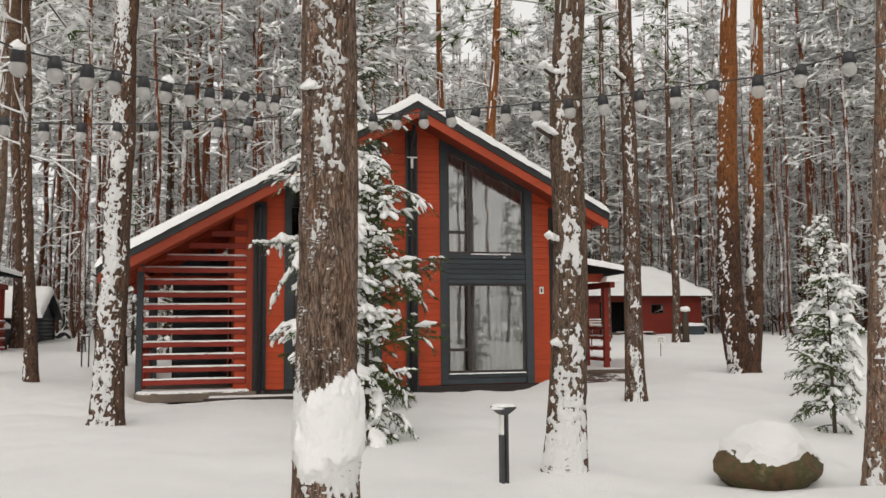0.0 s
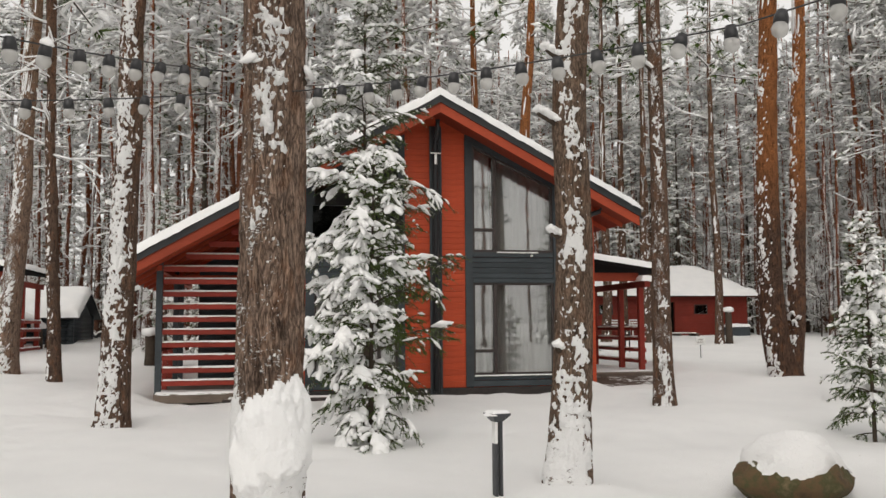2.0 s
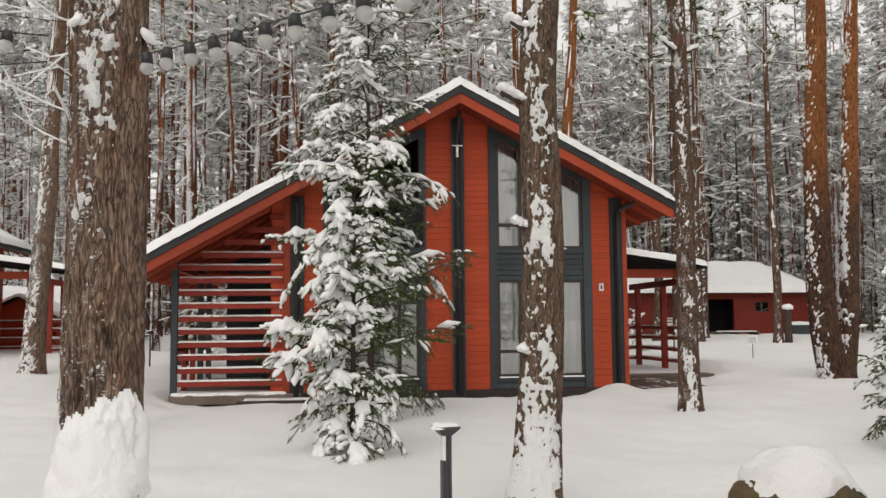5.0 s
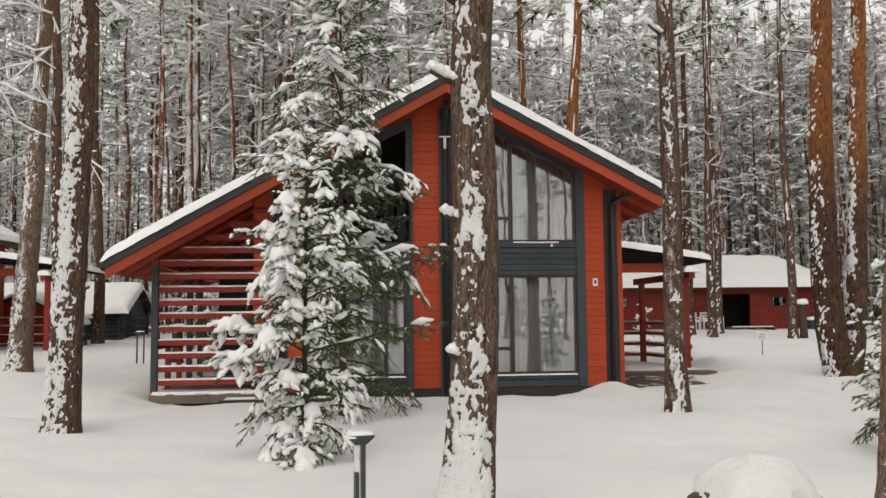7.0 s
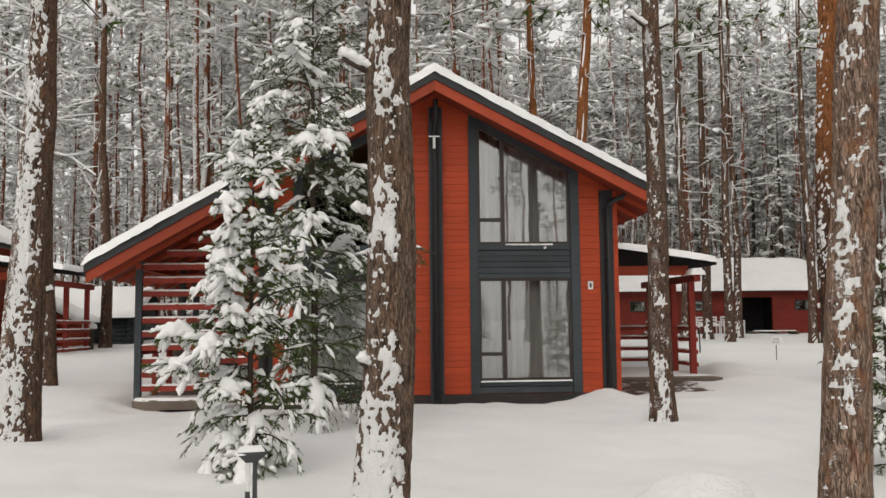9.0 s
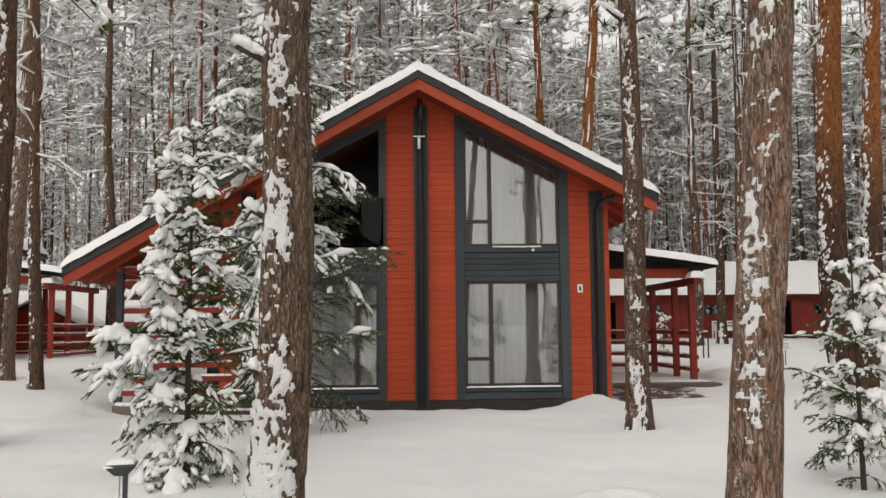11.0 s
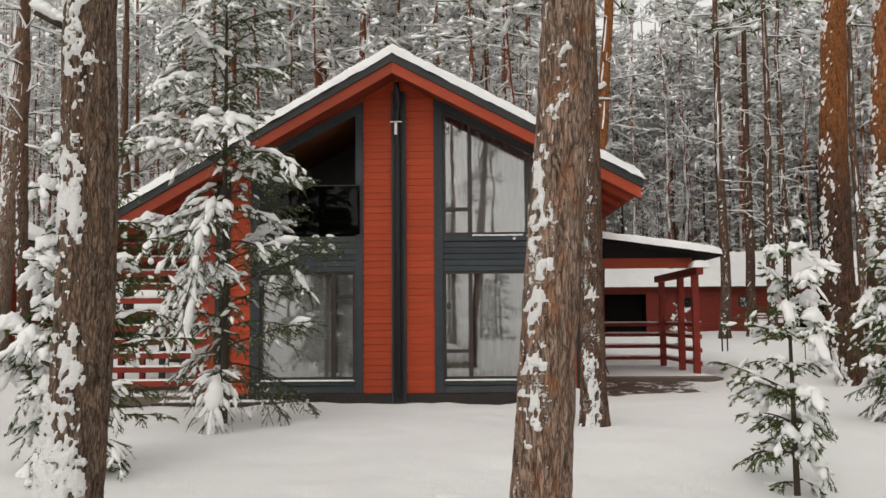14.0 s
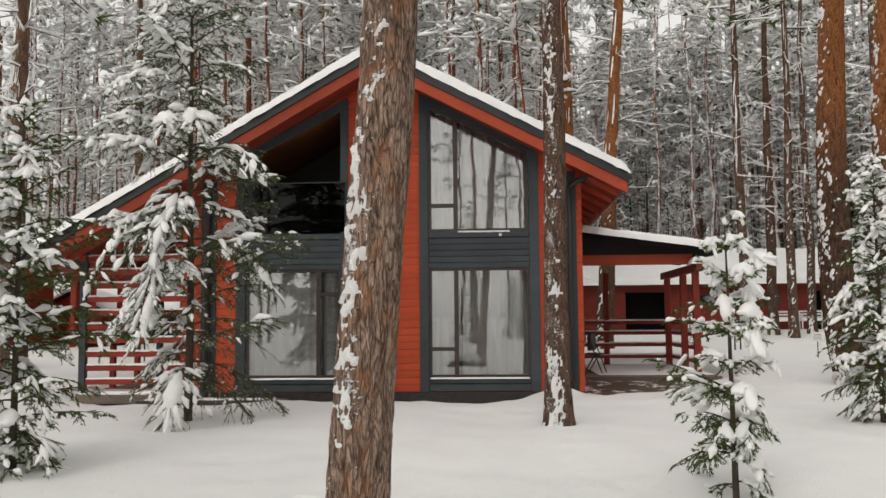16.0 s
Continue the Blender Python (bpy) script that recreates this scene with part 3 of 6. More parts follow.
def curtain(cabin, x0, x1, z0, z1, seed, y=0.22):
    n = int((x1 - x0) / 0.025)
    xs = np.linspace(x0, x1, n)
    top = z1 if callable(z1) else lambda x: z1 + 0 * x
    X, U = np.meshgrid(xs, np.linspace(0, 1, 8), indexing="ij")
    Z = z0 + (top(X) - z0) * U
    Y = y + 0.05 * np.sin(X * 34 + 2.5 * np.sin(X * 3 + seed)) * (0.7 + 0.5 * vnoise(X * 4, Z * 0.7, 0, seed))
    i, j = np.meshgrid(np.arange(n - 1), np.arange(7), indexing="ij")
    q = np.stack([i * 8 + j, (i + 1) * 8 + j, (i + 1) * 8 + j + 1, i * 8 + j + 1], -1).reshape(-1, 4)
    part("curtain", Geo().add(np.stack([X, Y, Z], -1).reshape(-1, 3), [tuple(r) for r in q.tolist()]), CURTAIN, cabin, "sheer white curtain", True)


def build_cabin():
    cabin = thing("cabin", "orange-red timber cabin with dark trim under a snowy gable roof", "house")
    P = lambda name, geo, mat, label="", shade=False: part(name, geo, mat, cabin, label, shade)  # noqa: E731
    # walls behind the facing boards
    for x0, x1 in ((-3.93, -2.84), (3.04, 3.87)):
        P("wall_panel", prism(Geo(), [(x0, 0.0), (x1, 0.0), (x1, under(x1) + 0.05), (x0, under(x0) + 0.05)], 0.014, 0.16), RED_WOOD)
    P("wall_panel", prism(Geo(), [(-0.66, 0.0), (0.77, 0.0), (0.77, under(0.77) + 0.05), (RIDGE_X, RIDGE_Z - 0.21), (-0.66, under(-0.66) + 0.05)], 0.014, 0.16), RED_WOOD)
    P("wall_panel", prism(Geo(), [(0.77, 5.90), (3.04, 4.80), (3.04, under(3.04) + 0.05), (0.77, under(0.77) + 0.05)], 0.014, 0.16), RED_WOOD)
    P("wall_panel", prism(Geo(), [(-2.84, 4.69), (-0.66, 5.80), (-0.66, under(-0.66) + 0.05), (-2.84, under(-2.84) + 0.05)], 0.014, 0.16), RED_WOOD)
    for x0, x1 in ((-2.84, -0.66), (0.77, 3.04)):
        P("wall_panel", Geo().box((x0, 0.03, -0.2), (x1, 0.16, 0.50)), RED_WOOD)
        P("wall_panel", Geo().box((x0, 0.03, 2.60), (x1, 0.16, 3.30)), RED_WOOD)
    P("wall_panel", Geo().box((-3.93, 8.3, 0.0), (3.87, 8.45, 3.6)), RED_WOOD)
    side = Geo()
    for k in range(33):
        z = 0.02 + 0.135 * k
        if z + 0.135 < under(3.87):
            b = Geo()
            board_profile(b, 0.0, 8.45, z)
            side.add(np.stack([3.87 - b.v[0][:, 1], b.v[0][:, 0], b.v[0][:, 2]], -1), b.f)
            side.add(np.stack([-3.93 + b.v[0][:, 1], b.v[0][:, 0], b.v[0][:, 2]], -1), b.f)
    side.box((3.72, 0.16, 0.0), (3.865, 8.3, under(3.87) + 0.1))
    side.box((-3.925, 0.16, 0.0), (-3.78, 8.3, under(-3.93) + 0.1))
    P("siding", side, RED_WOOD)
    P("plinth", Geo().bevel_box((-3.97, -0.035, -0.45), (3.91, 0.012, 0.235)), PLINTH, "near-black stone plinth")
    # roof
    roof = Geo()
    for x0, x1 in ((EAVE_L, RIDGE_X), (RIDGE_X, EAVE_R)):
        slope_strip(roof, x0, x1, -0.172, -0.255, GABLE_Y + 0.05, BACK_Y)
    rf = P("roof", roof, EAVE_WOOD, "pine-boarded roof with dark metal edge")
    metal = Geo()
    for x0, x1 in ((EAVE_L - 0.03, RIDGE_X), (RIDGE_X, EAVE_R + 0.03)):
        slope_strip(metal, x0, x1, 0.0, -0.17, GABLE_Y - 0.035, BACK_Y + 0.03)
    part("metal_edge", metal, METAL, rf, "dark metal roof edge")
    for x0, x1 in ((EAVE_L, RIDGE_X), (RIDGE_X, EAVE_R)):
        part("bargeboard", slope_strip(Geo(), x0, x1, -0.173, -0.385, GABLE_Y, GABLE_Y + 0.045), TRIM_WOOD, rf)
    for k in range(10):
        y = -0.1 + 1.0 * k
        part("rafter", slope_strip(Geo(), 3.90, EAVE_R - 0.06, -0.257, -0.36, y, y + 0.07), TRIM_WOOD, rf)
        part("rafter", slope_strip(Geo(), EAVE_L + 0.08, -3.96, -0.257, -0.36, y, y + 0.07), TRIM_WOOD, rf)
    for x, s in ((EAVE_R + 0.05, 1), (EAVE_L - 0.05, -1)):
        z = float(roof_top(EAVE_R if s > 0 else EAVE_L)) - 0.16
        a = np.linspace(np.pi, 2 * np.pi, 9)
        sec = [(x + 0.065 * math.cos(t), z + 0.065 * math.sin(t)) for t in a] + [(x + 0.058 * math.cos(t), z + 0.058 * math.sin(t)) for t in a[::-1]]
        part("gutter", prism(Geo(), sec, GABLE_Y + 0.06, BACK_Y), METAL, rf)
    part("roof_snow", snow_sheet(Geo(), edged(EAVE_L - 0.05, EAVE_R + 0.05, 0.06), edged(GABLE_Y - 0.05, BACK_Y + 0.05, 0.16), lambda x, y: roof_top(x), 0.20, 21, 0.06), SNOW, rf, "thick snow on the roof", True)
    # dark trim, bands and panels
    trim = [((-3.53, -3.25), under(-3.53)), ((3.49, 3.77), under(3.77))]
    for (x0, x1), z in trim:
        P("corner_board", prism(Geo(), [(x0, 0.05), (x1, 0.05), (x1, z - 0.01), (x0, z - 0.01)], -0.050, 0.013), METAL)
    for x0, x1, z in ((-2.85, -2.66, 4.74), (-0.69, -0.64, 5.7), (0.755, 0.93, 5.87), (2.87, 3.06, 4.85)):
        P("trim_board", prism(Geo(), [(x0 - (0.10 if x0 == -0.69 else 0), 0.24), (x1, 0.24), (x1, z), (x0 - (0.10 if x0 == -0.69 else 0), z)], -0.042, 0.02), DARK_WOOD)
    P("trim_board", prism(Geo(), [(0.76, 5.874), (0.935, 5.79), (2.865, 4.85), (3.06, 4.854), (3.06, 4.94), (0.76, 6.03)], -0.044, 0.02), DARK_WOOD)
    P("trim_board", prism(Geo(), [(-2.85, 4.744), (-2.66, 4.744), (-0.80, 5.70), (-0.64, 5.704), (-0.64, 5.98), (-2.85, 4.86)], -0.044, 0.02), DARK_WOOD)
    for x0, x1 in ((-2.655, -0.795), (0.935, 2.865)):
        for z, h in ((2.60, 0.10), (3.19, 0.11), (0.40, 0.10)):
            P("trim_board", Geo().bevel_box((x0, -0.040, z), (x1, 0.026, z + h)), DARK_WOOD)
        for k in range(4):
            g = Geo()
            board_profile(g, x0, x1, 2.703 + 0.121 * k, 0.121, 0.014, 0.02)
            P("panel_board", g, DARK_WOOD)
        g = Geo()
        board_profile(g, x0, x1, 0.245, 0.15, 0.014, 0.02)
        P("panel_board", g, DARK_WOOD)
    # windows
    window_unit(cabin, 0.935, 2.865, 0.50, 2.60, 2.60, 1.46, 1.05, "tall dark-framed window with a fixed pane")
    window_unit(cabin, 0.935, 2.865, 3.30, 5.79, 4.85, 1.46, 3.82, "tall dark-framed window with a slanted top")
    window_unit(cabin, -2.655, -0.795, 0.50, 2.60, 2.60, -1.22, 2.12, "tall dark-framed window with a narrow casement")
    curtain(cabin, 1.56, 2.90, 0.42, 2.62, 1)
    curtain(cabin, 1.52, 2.95, 3.22, lambda x: 5.81 - 0.487 * (x - 0.935), 5)
    curtain(cabin, -2.62, -1.30, 0.42, 2.62, 3)
    curtain(cabin, -1.16, -0.84, 0.42, 2.62, 6)
    curtain(cabin, 0.98, 1.40, 0.42, 2.62, 11)
    curtain(cabin, 0.90, 1.40, 3.22, lambda x: 5.81 - 0.487 * (x - 0.935), 8)
    P("sill_snow", snow_sheet(Geo(), edged(1.5, 2.5, 0.06, (0.01, 0.02, 0.03)), [-0.05, -0.03, -0.01], lambda x, y: 3.30 + 0 * x, 0.03, 4), SNOW, "", True)
    room = Geo()
    room.box((-3.7, 0.17, 0.20), (3.62, 6.0, 0.30)).box((-3.7, 0.17, 2.85), (3.62, 6.0, 3.05))
    prism(room, [(-3.7, 0.2), (3.62, 0.2), (3.62, under(3.62)), (RIDGE_X, RIDGE_Z - 0.28), (-3.7, under(-3.7))], 6.0, 6.1)
    room.box((-3.78, 0.17, 0.3), (-3.70, 6.0, 4.4)).box((3.62, 0.17, 0.3), (3.70, 6.0, 4.4)).box((-0.05, 1.0, 0.3), (0.05, 6.0, 5.9))
    P("room", room, PLASTER)
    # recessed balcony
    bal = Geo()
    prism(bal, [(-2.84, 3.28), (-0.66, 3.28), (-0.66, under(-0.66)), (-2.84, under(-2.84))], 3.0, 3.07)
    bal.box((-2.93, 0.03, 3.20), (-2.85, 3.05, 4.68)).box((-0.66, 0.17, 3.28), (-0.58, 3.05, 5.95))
    # the near-black frame colour on these walls stands in for the recess's shade
    P("balcony_wall", bal, SASH, "wooden balcony wall coloured dark in place of shade")
    P("balcony_ceiling", slope_strip(Geo(), -2.84, -0.66, -0.258, -0.272, 0.17, 2.995), SOFFIT, "bare pine balcony ceiling")
    P("balcony_floor", Geo().box((-2.84, 0.01, 3.20), (-0.66, 2.99, 3.275)), GREY_WOOD)
    # large near-black door, which also puts shade into the back of the recess
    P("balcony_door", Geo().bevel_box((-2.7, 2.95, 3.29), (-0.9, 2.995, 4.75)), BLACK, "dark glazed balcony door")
    ob = P("balcony_glass", Geo().box((-2.70, -0.075, 3.34), (-0.70, -0.063, 4.29)), RAIL_GLASS, "dark tinted glass balustrade")
    P("handrail", Geo().bevel_box((-2.72, -0.085, 4.29), (-0.68, -0.052, 4.315), 0.004), METAL)
    for x0, x1 in ((-2.63, -0.82), (0.96, 2.84)):
        P("sill_snow", snow_sheet(Geo(), edged(x0, x1, 0.06, (0.01, 0.02, 0.03)), [-0.062, -0.05, -0.03, -0.012], lambda x, y: 0.50 + 0 * x, 0.022, 7), SNOW, "", True)
    # gutters and pipes on the front
    P("pipe_channel", prism(Geo(), [(-0.065, 0.05), (0.205, 0.05), (0.205, 6.18), (-0.065, 6.18)], -0.055, 0.013), METAL, "dark vertical channel board")
    for x in (-0.055, 0.185):
        P("channel_batten", Geo().bevel_box((x - 0.02, -0.085, 0.06), (x + 0.02, -0.056, 6.15)), DARK_WOOD)
    P("downpipe", Geo().tube([(0.06, -0.12, 0.15), (0.06, -0.12, 5.75), (0.06, -0.16, 5.88), (0.055, -0.28, 5.99), (0.05, -0.40, 6.10), (0.05, -0.44, 6.26)], 0.056, 14), METAL, "dark metal downpipe", True)
    P("downpipe", Geo().tube([(3.62, -0.13, 0.15), (3.62, -0.13, 4.05), (3.65, -0.15, 4.14), (3.80, -0.20, 4.22), (3.95, -0.24, 4.27), (4.0, -0.26, 4.36), (4.0, -0.26, 4.46)], 0.055, 14), METAL, "dark metal downpipe", True)
    P("downpipe", Geo().tube([(-3.40, -0.13, 0.15), (-3.40, -0.13, 4.1), (-3.42, -0.16, 4.2), (-3.44, -0.2, 4.3)], 0.055, 14), METAL, "dark metal downpipe", True)
    for x in (0.06, 3.62, -3.40):
        for z in (1.4, 3.0):
            P("pipe_clip", Geo().tube([(x, -0.12, z), (x, -0.12, z + 0.03)], 0.066, 14), METAL, "", True)
    P("wall_bracket", Geo().bevel_box((-0.09, -0.30, 5.50), (0.15, -0.27, 5.525), 0.004).bevel_box((0.0, -0.30, 5.26), (0.055, -0.27, 5.49), 0.006).box((0.02, -0.28, 5.40), (0.04, -0.05, 5.42)), WHITE, "white T-shaped cable bracket")
    num = P("number_plate", Geo().bevel_box((3.215, -0.036, 2.36), (3.325, -0.024, 2.53), 0.004), WHITE, "small white number plate")
    part("plate_mark", Geo().box((3.25, -0.0395, 2.40), (3.29, -0.0365, 2.49)), PLASTIC, num)
    P("sensor", Geo().bevel_box((2.29, -0.12, 3.20), (2.345, -0.041, 3.25), 0.012), WHITE, "small white outdoor sensor")
    # terrace behind the slatted screen
    P("terrace_deck", Geo().box((-6.0, 0.06, 0.10), (-3.96, 5.6, 0.24)), GREY_WOOD)
    P("step_board", Geo().bevel_box((-5.98, -0.13, 0.04), (-3.30, 0.05, 0.235)), GREY_WOOD, "weathered terrace edge board")
    P("step_snow", snow_sheet(Geo(), edged(-5.95, -3.6, 0.07), edged(-0.12, 0.6, 0.06, (0.01, 0.025, 0.05)), lambda x, y: 0.236 + 0 * x, 0.05, 33), SNOW, "", True)
    for x, y in ((-5.905, 0.0), (-5.905, 3.9), (-5.905, 5.45), (-4.4, 5.45)):
        P("post", Geo().bevel_box((x - 0.065, y - 0.065, 0.05), (x + 0.065, y + 0.065, under(x) - 0.02)), DARK_WOOD, "dark square post")
    P("screen_trim", prism(Geo(), [(-3.67, 0.10), (-3.54, 0.10), (-3.54, under(-3.54) - 0.01), (-3.67, under(-3.67) - 0.01)], -0.045, 0.012), TRIM_WOOD)
    ss = Geo()
    for k in range(16):
        z = 0.40 + 0.2685 * k
        xl = max(-5.835, RIDGE_X - (RIDGE_Z - 0.42 - z - 0.12) / 0.568)
        if xl < -3.95:
            P("slat", Geo().bevel_box((xl, -0.035, z), (-3.672, 0.03, z + 0.125), 0.01), SLAT_WOOD)
            if z < 3.2:
                snow_sheet(ss, edged(xl + 0.02, -3.70, 0.09, (0.01, 0.02, 0.03)), [-0.04, -0.025, 0.0, 0.02, 0.033], lambda x, y, zz=z: zz + 0.124 + 0 * x, 0.028, 40 + k)
    P("slat_snow", ss, SNOW, "thin snow lying on the slats", True)
    P("terrace_rail", Geo().bevel_box((-5.945, 0.07, 1.12), (-5.865, 5.38, 1.20)), SLAT_WOOD)
    for y in (1.35, 2.60):
        P("rail_post", Geo().bevel_box((-5.96, y - 0.055, 0.24), (-5.85, y + 0.055, 1.119)), SLAT_WOOD)
    P("terrace_beam", prism(Geo(), [(-6.2, under(-6.2) - 0.15), (-3.96, under(-6.2) - 0.15), (-3.96, under(-6.2) - 0.01), (-6.2, under(-6.2) - 0.01)], 2.66, 2.74), TRIM_WOOD)
    P("terrace_beam", Geo().bevel_box((-5.96, -0.1, 2.83), (-5.85, 8.6, 2.945)), TRIM_WOOD)
    # dark back wall added so that the gaps between the slats look shaded
    for k in range(24):
        g = Geo()
        board_profile(g, -5.45, -4.0, 0.25 + 0.14 * k, 0.14, 5.60, 0.012)
        P("terrace_back_board", g, DARK_WOOD)
    P("terrace_back_wall", Geo().box((-5.45, 5.602, 0.25), (-3.97, 5.70, 3.61)), DARK_WOOD, "dark wall added behind the terrace slats")
    P("terrace_door", Geo().bevel_box((-3.985, 1.6, 0.26), (-3.956, 2.6, 2.35)), BLACK, "dark terrace door")
    # side porch
    P("porch_deck", Geo().bevel_box((3.91, 2.72, -0.05), (7.10, 2.75, 0.335)).box((3.95, 2.751, 0.0), (7.08, 8.2, 0.29)), GREY_WOOD, "weathered porch deck dusted with snow")
    plank = Geo().bevel_box((3.91, 0.0, 0.291), (7.10, 0.146, 0.334), 0.006).mesh("plank", [GREY_WOOD], False)
    for k in range(36):
        part("plank", plank, [], cabin, at=pose(0, 2.752 + 0.151 * k, 0))
    P("deck_snow", snow_sheet(Geo(), edged(4.5, 7.08, 0.12), edged(3.3, 8.1, 0.15), lambda x, y: 0.335 + 0 * x, 0.022, 52), SNOW, "", True)
    for x, y in ((6.87, 4.05), (6.87, 5.45), (6.87, 7.55), (5.2, 7.65)):
        P("porch_post", Geo().bevel_box((x - 0.075, y - 0.075, 0.33), (x + 0.075, y + 0.075, 2.86)), SLAT_WOOD, "red square porch post")
    for z in (0.52, 0.84, 1.16, 1.45):
        P("porch_rail", Geo().bevel_box((3.91, 7.58, z), (6.79, 7.63, z + 0.11)), SLAT_WOOD)
        P("porch_rail", Geo().bevel_box((6.95, 3.98, z), (6.99, 7.62, z + 0.11)), SLAT_WOOD)
    rs = Geo()
    for z in (0.63, 0.95, 1.27, 1.56):
        snow_sheet(rs, edged(3.95, 6.78, 0.1, (0.01, 0.02, 0.03)), [7.575, 7.59, 7.605, 7.62, 7.635], lambda x, y, zz=z: zz - 0.001 + 0 * x, 0.03, 60)
        snow_sheet(rs, [6.945, 6.96, 6.97, 6.98, 6.995], edged(4.0, 7.6, 0.1, (0.01, 0.02, 0.03)), lambda x, y, zz=z: zz - 0.001 + 0 * x, 0.03, 61)
    P("rail_snow", rs, SNOW, "", True)
    P("porch_beam", Geo().bevel_box((3.88, 3.97, 2.862), (6.80, 4.13, 3.10)), TRIM_WOOD, "orange porch beam")
    P("porch_beam", Geo().bevel_box((6.79, 3.55, 2.68), (6.95, 8.1, 2.86)), SLAT_WOOD)
    P("beam_snow", snow_sheet(Geo(), edged(6.70, 7.08, 0.06), edged(3.50, 4.16, 0.05), lambda x, y: 2.858 + 0 * x, 0.16, 66), SNOW, "", True)
    slab = lambda x: 3.66 - 0.14 * (x - 3.95)  # noqa: E731
    pr = P("porch_roof", prism(Geo(), [(3.88, slab(3.88) - 0.16), (7.40, slab(7.40) - 0.08), (7.40, slab(7.40)), (3.88, slab(3.88))], 3.60, 8.5), BLACK, "dark lean-to porch roof")
    part("roof_snow", snow_sheet(Geo(), edged(4.1, 7.43, 0.15), edged(3.57, 8.52, 0.2), lambda x, y: slab(x) + 0 * y, 0.17, 70), SNOW, pr, "thick snow on the porch roof", True)
    # facing boards
    for x0, x1, top in ((-3.248, -2.852, under(-3.25)), (-0.638, -0.067, under(-0.64)), (0.207, 0.753, under(0.75)), (3.062, 3.488, under(3.49)), (3.772, 3.872, under(3.87))):
        g = Geo()
        board_profile(g, x0, x1, 0.0)
        me = g.mesh("board", [RED_WOOD], False)
        k = 0
        while 0.242 + 0.135 * (k + 1) < top + 0.06:
            ob = new("board", me)
            ob.parent = cabin
            ob.location = (0, 0, 0.242 + 0.135 * k)
            k += 1
    return cabin


cabin = build_cabin()
twin = copy_thing(cabin, pose(-18.50, 6.95, 0.36))
tagged(twin, "neighbouring orange-red timber cabin with a snowy porch roof", "house")


# ---- service buildings ----
def build_shed(at):
    """A long low red building with a hipped snowy roof, dark doorways and small windows."""
    s = thing("service_building", "long low red boarded building under a snowy hipped roof", "house", at=at)
    x0, x1, d, zb, ze = 3.0, 25.2, 6.5, 0.6, 3.25
    doors = [(8.73, 10.9), (18.3, 20.45)]
    wall = Geo()
    edges = [x0] + [e for dd in doors for e in dd] + [x1]
    for a, b in zip(edges[::2], edges[1::2]):
        z = zb
        while z < ze - 0.02:
            board_profile(wall, a, b, z, 0.16, 29.0, 0.012)
            z += 0.16
        wall.box((a, 29.013, zb), (b, 29.15, ze))
    for a, b in doors:
        wall.box((a, 29.0, 2.95), (b, 29.15, ze))
    wall.box((x0, 29.15, zb), (x0 + 0.15, 29 + d, ze)).box((x1 - 0.15, 29.15, zb), (x1, 29 + d, ze)).box((x0, 29 + d, zb), (x1, 29.1 + d, ze))
    part("siding", wall, SHED_WOOD, s)
    for a, b in doors:
        # lining and floor are near-black in place of the shade inside
        part("doorway", Geo().box((a, 30.2, zb), (b, 30.3, 2.95)).box((a - 0.02, 29.15, zb), (a, 30.2, 2.95)).box((b, 29.15, zb), (b + 0.02, 30.2, 2.95)).box((a, 29.16, 2.95), (b, 30.3, 2.98)).box((a, 29.02, 0.9), (b, 30.2, 1.06)), BLACK, s, "dark open doorway")
    for a in (12.45, 15.65, 21.70):
        w = part("window", Geo().bevel_box((a, 28.95, 2.22), (a + 0.86, 28.985, 2.80)), SASH, s, "small dark window")
        part("pane", Geo().box((a + 0.06, 28.938, 2.28), (a + 0.80, 28.946, 2.74)), GLASS, w)
    part("eave_board", Geo().bevel_box((x0 - 0.3, 28.45, ze - 0.02), (x1 + 0.3, 28.5, ze + 0.13)), SHED_WOOD, s)
    yr, zr = 32.3, 5.12

    def top(x, y):
        lo = np.minimum((y - 28.4) / (yr - 28.4), (36.2 - y) / (36.2 - yr))
        ends = np.minimum((x - x0 + 0.4) / 3.0, (x1 + 0.4 - x) / 2.0)
        return ze + 0.05 + (zr - ze - 0.05) * np.clip(np.minimum(lo, ends), 0, 1)

    part("roof", Geo().box((x0 - 0.35, 28.42, ze - 0.0), (x1 + 0.35, 36.15, ze + 0.06)), METAL, s)
    part("roof_snow", snow_sheet(Geo(), edged(x0 - 0.42, x1 + 0.42, 0.3, (0.04, 0.1, 0.2)), edged(28.36, 36.2, 0.3, (0.04, 0.1, 0.2)), lambda x, y: top(x, y) + 0.02, 0.30, 81), SNOW, s, "deep snow on the roof", True)
    return s


build_shed(pose(0, 0, 0.0))


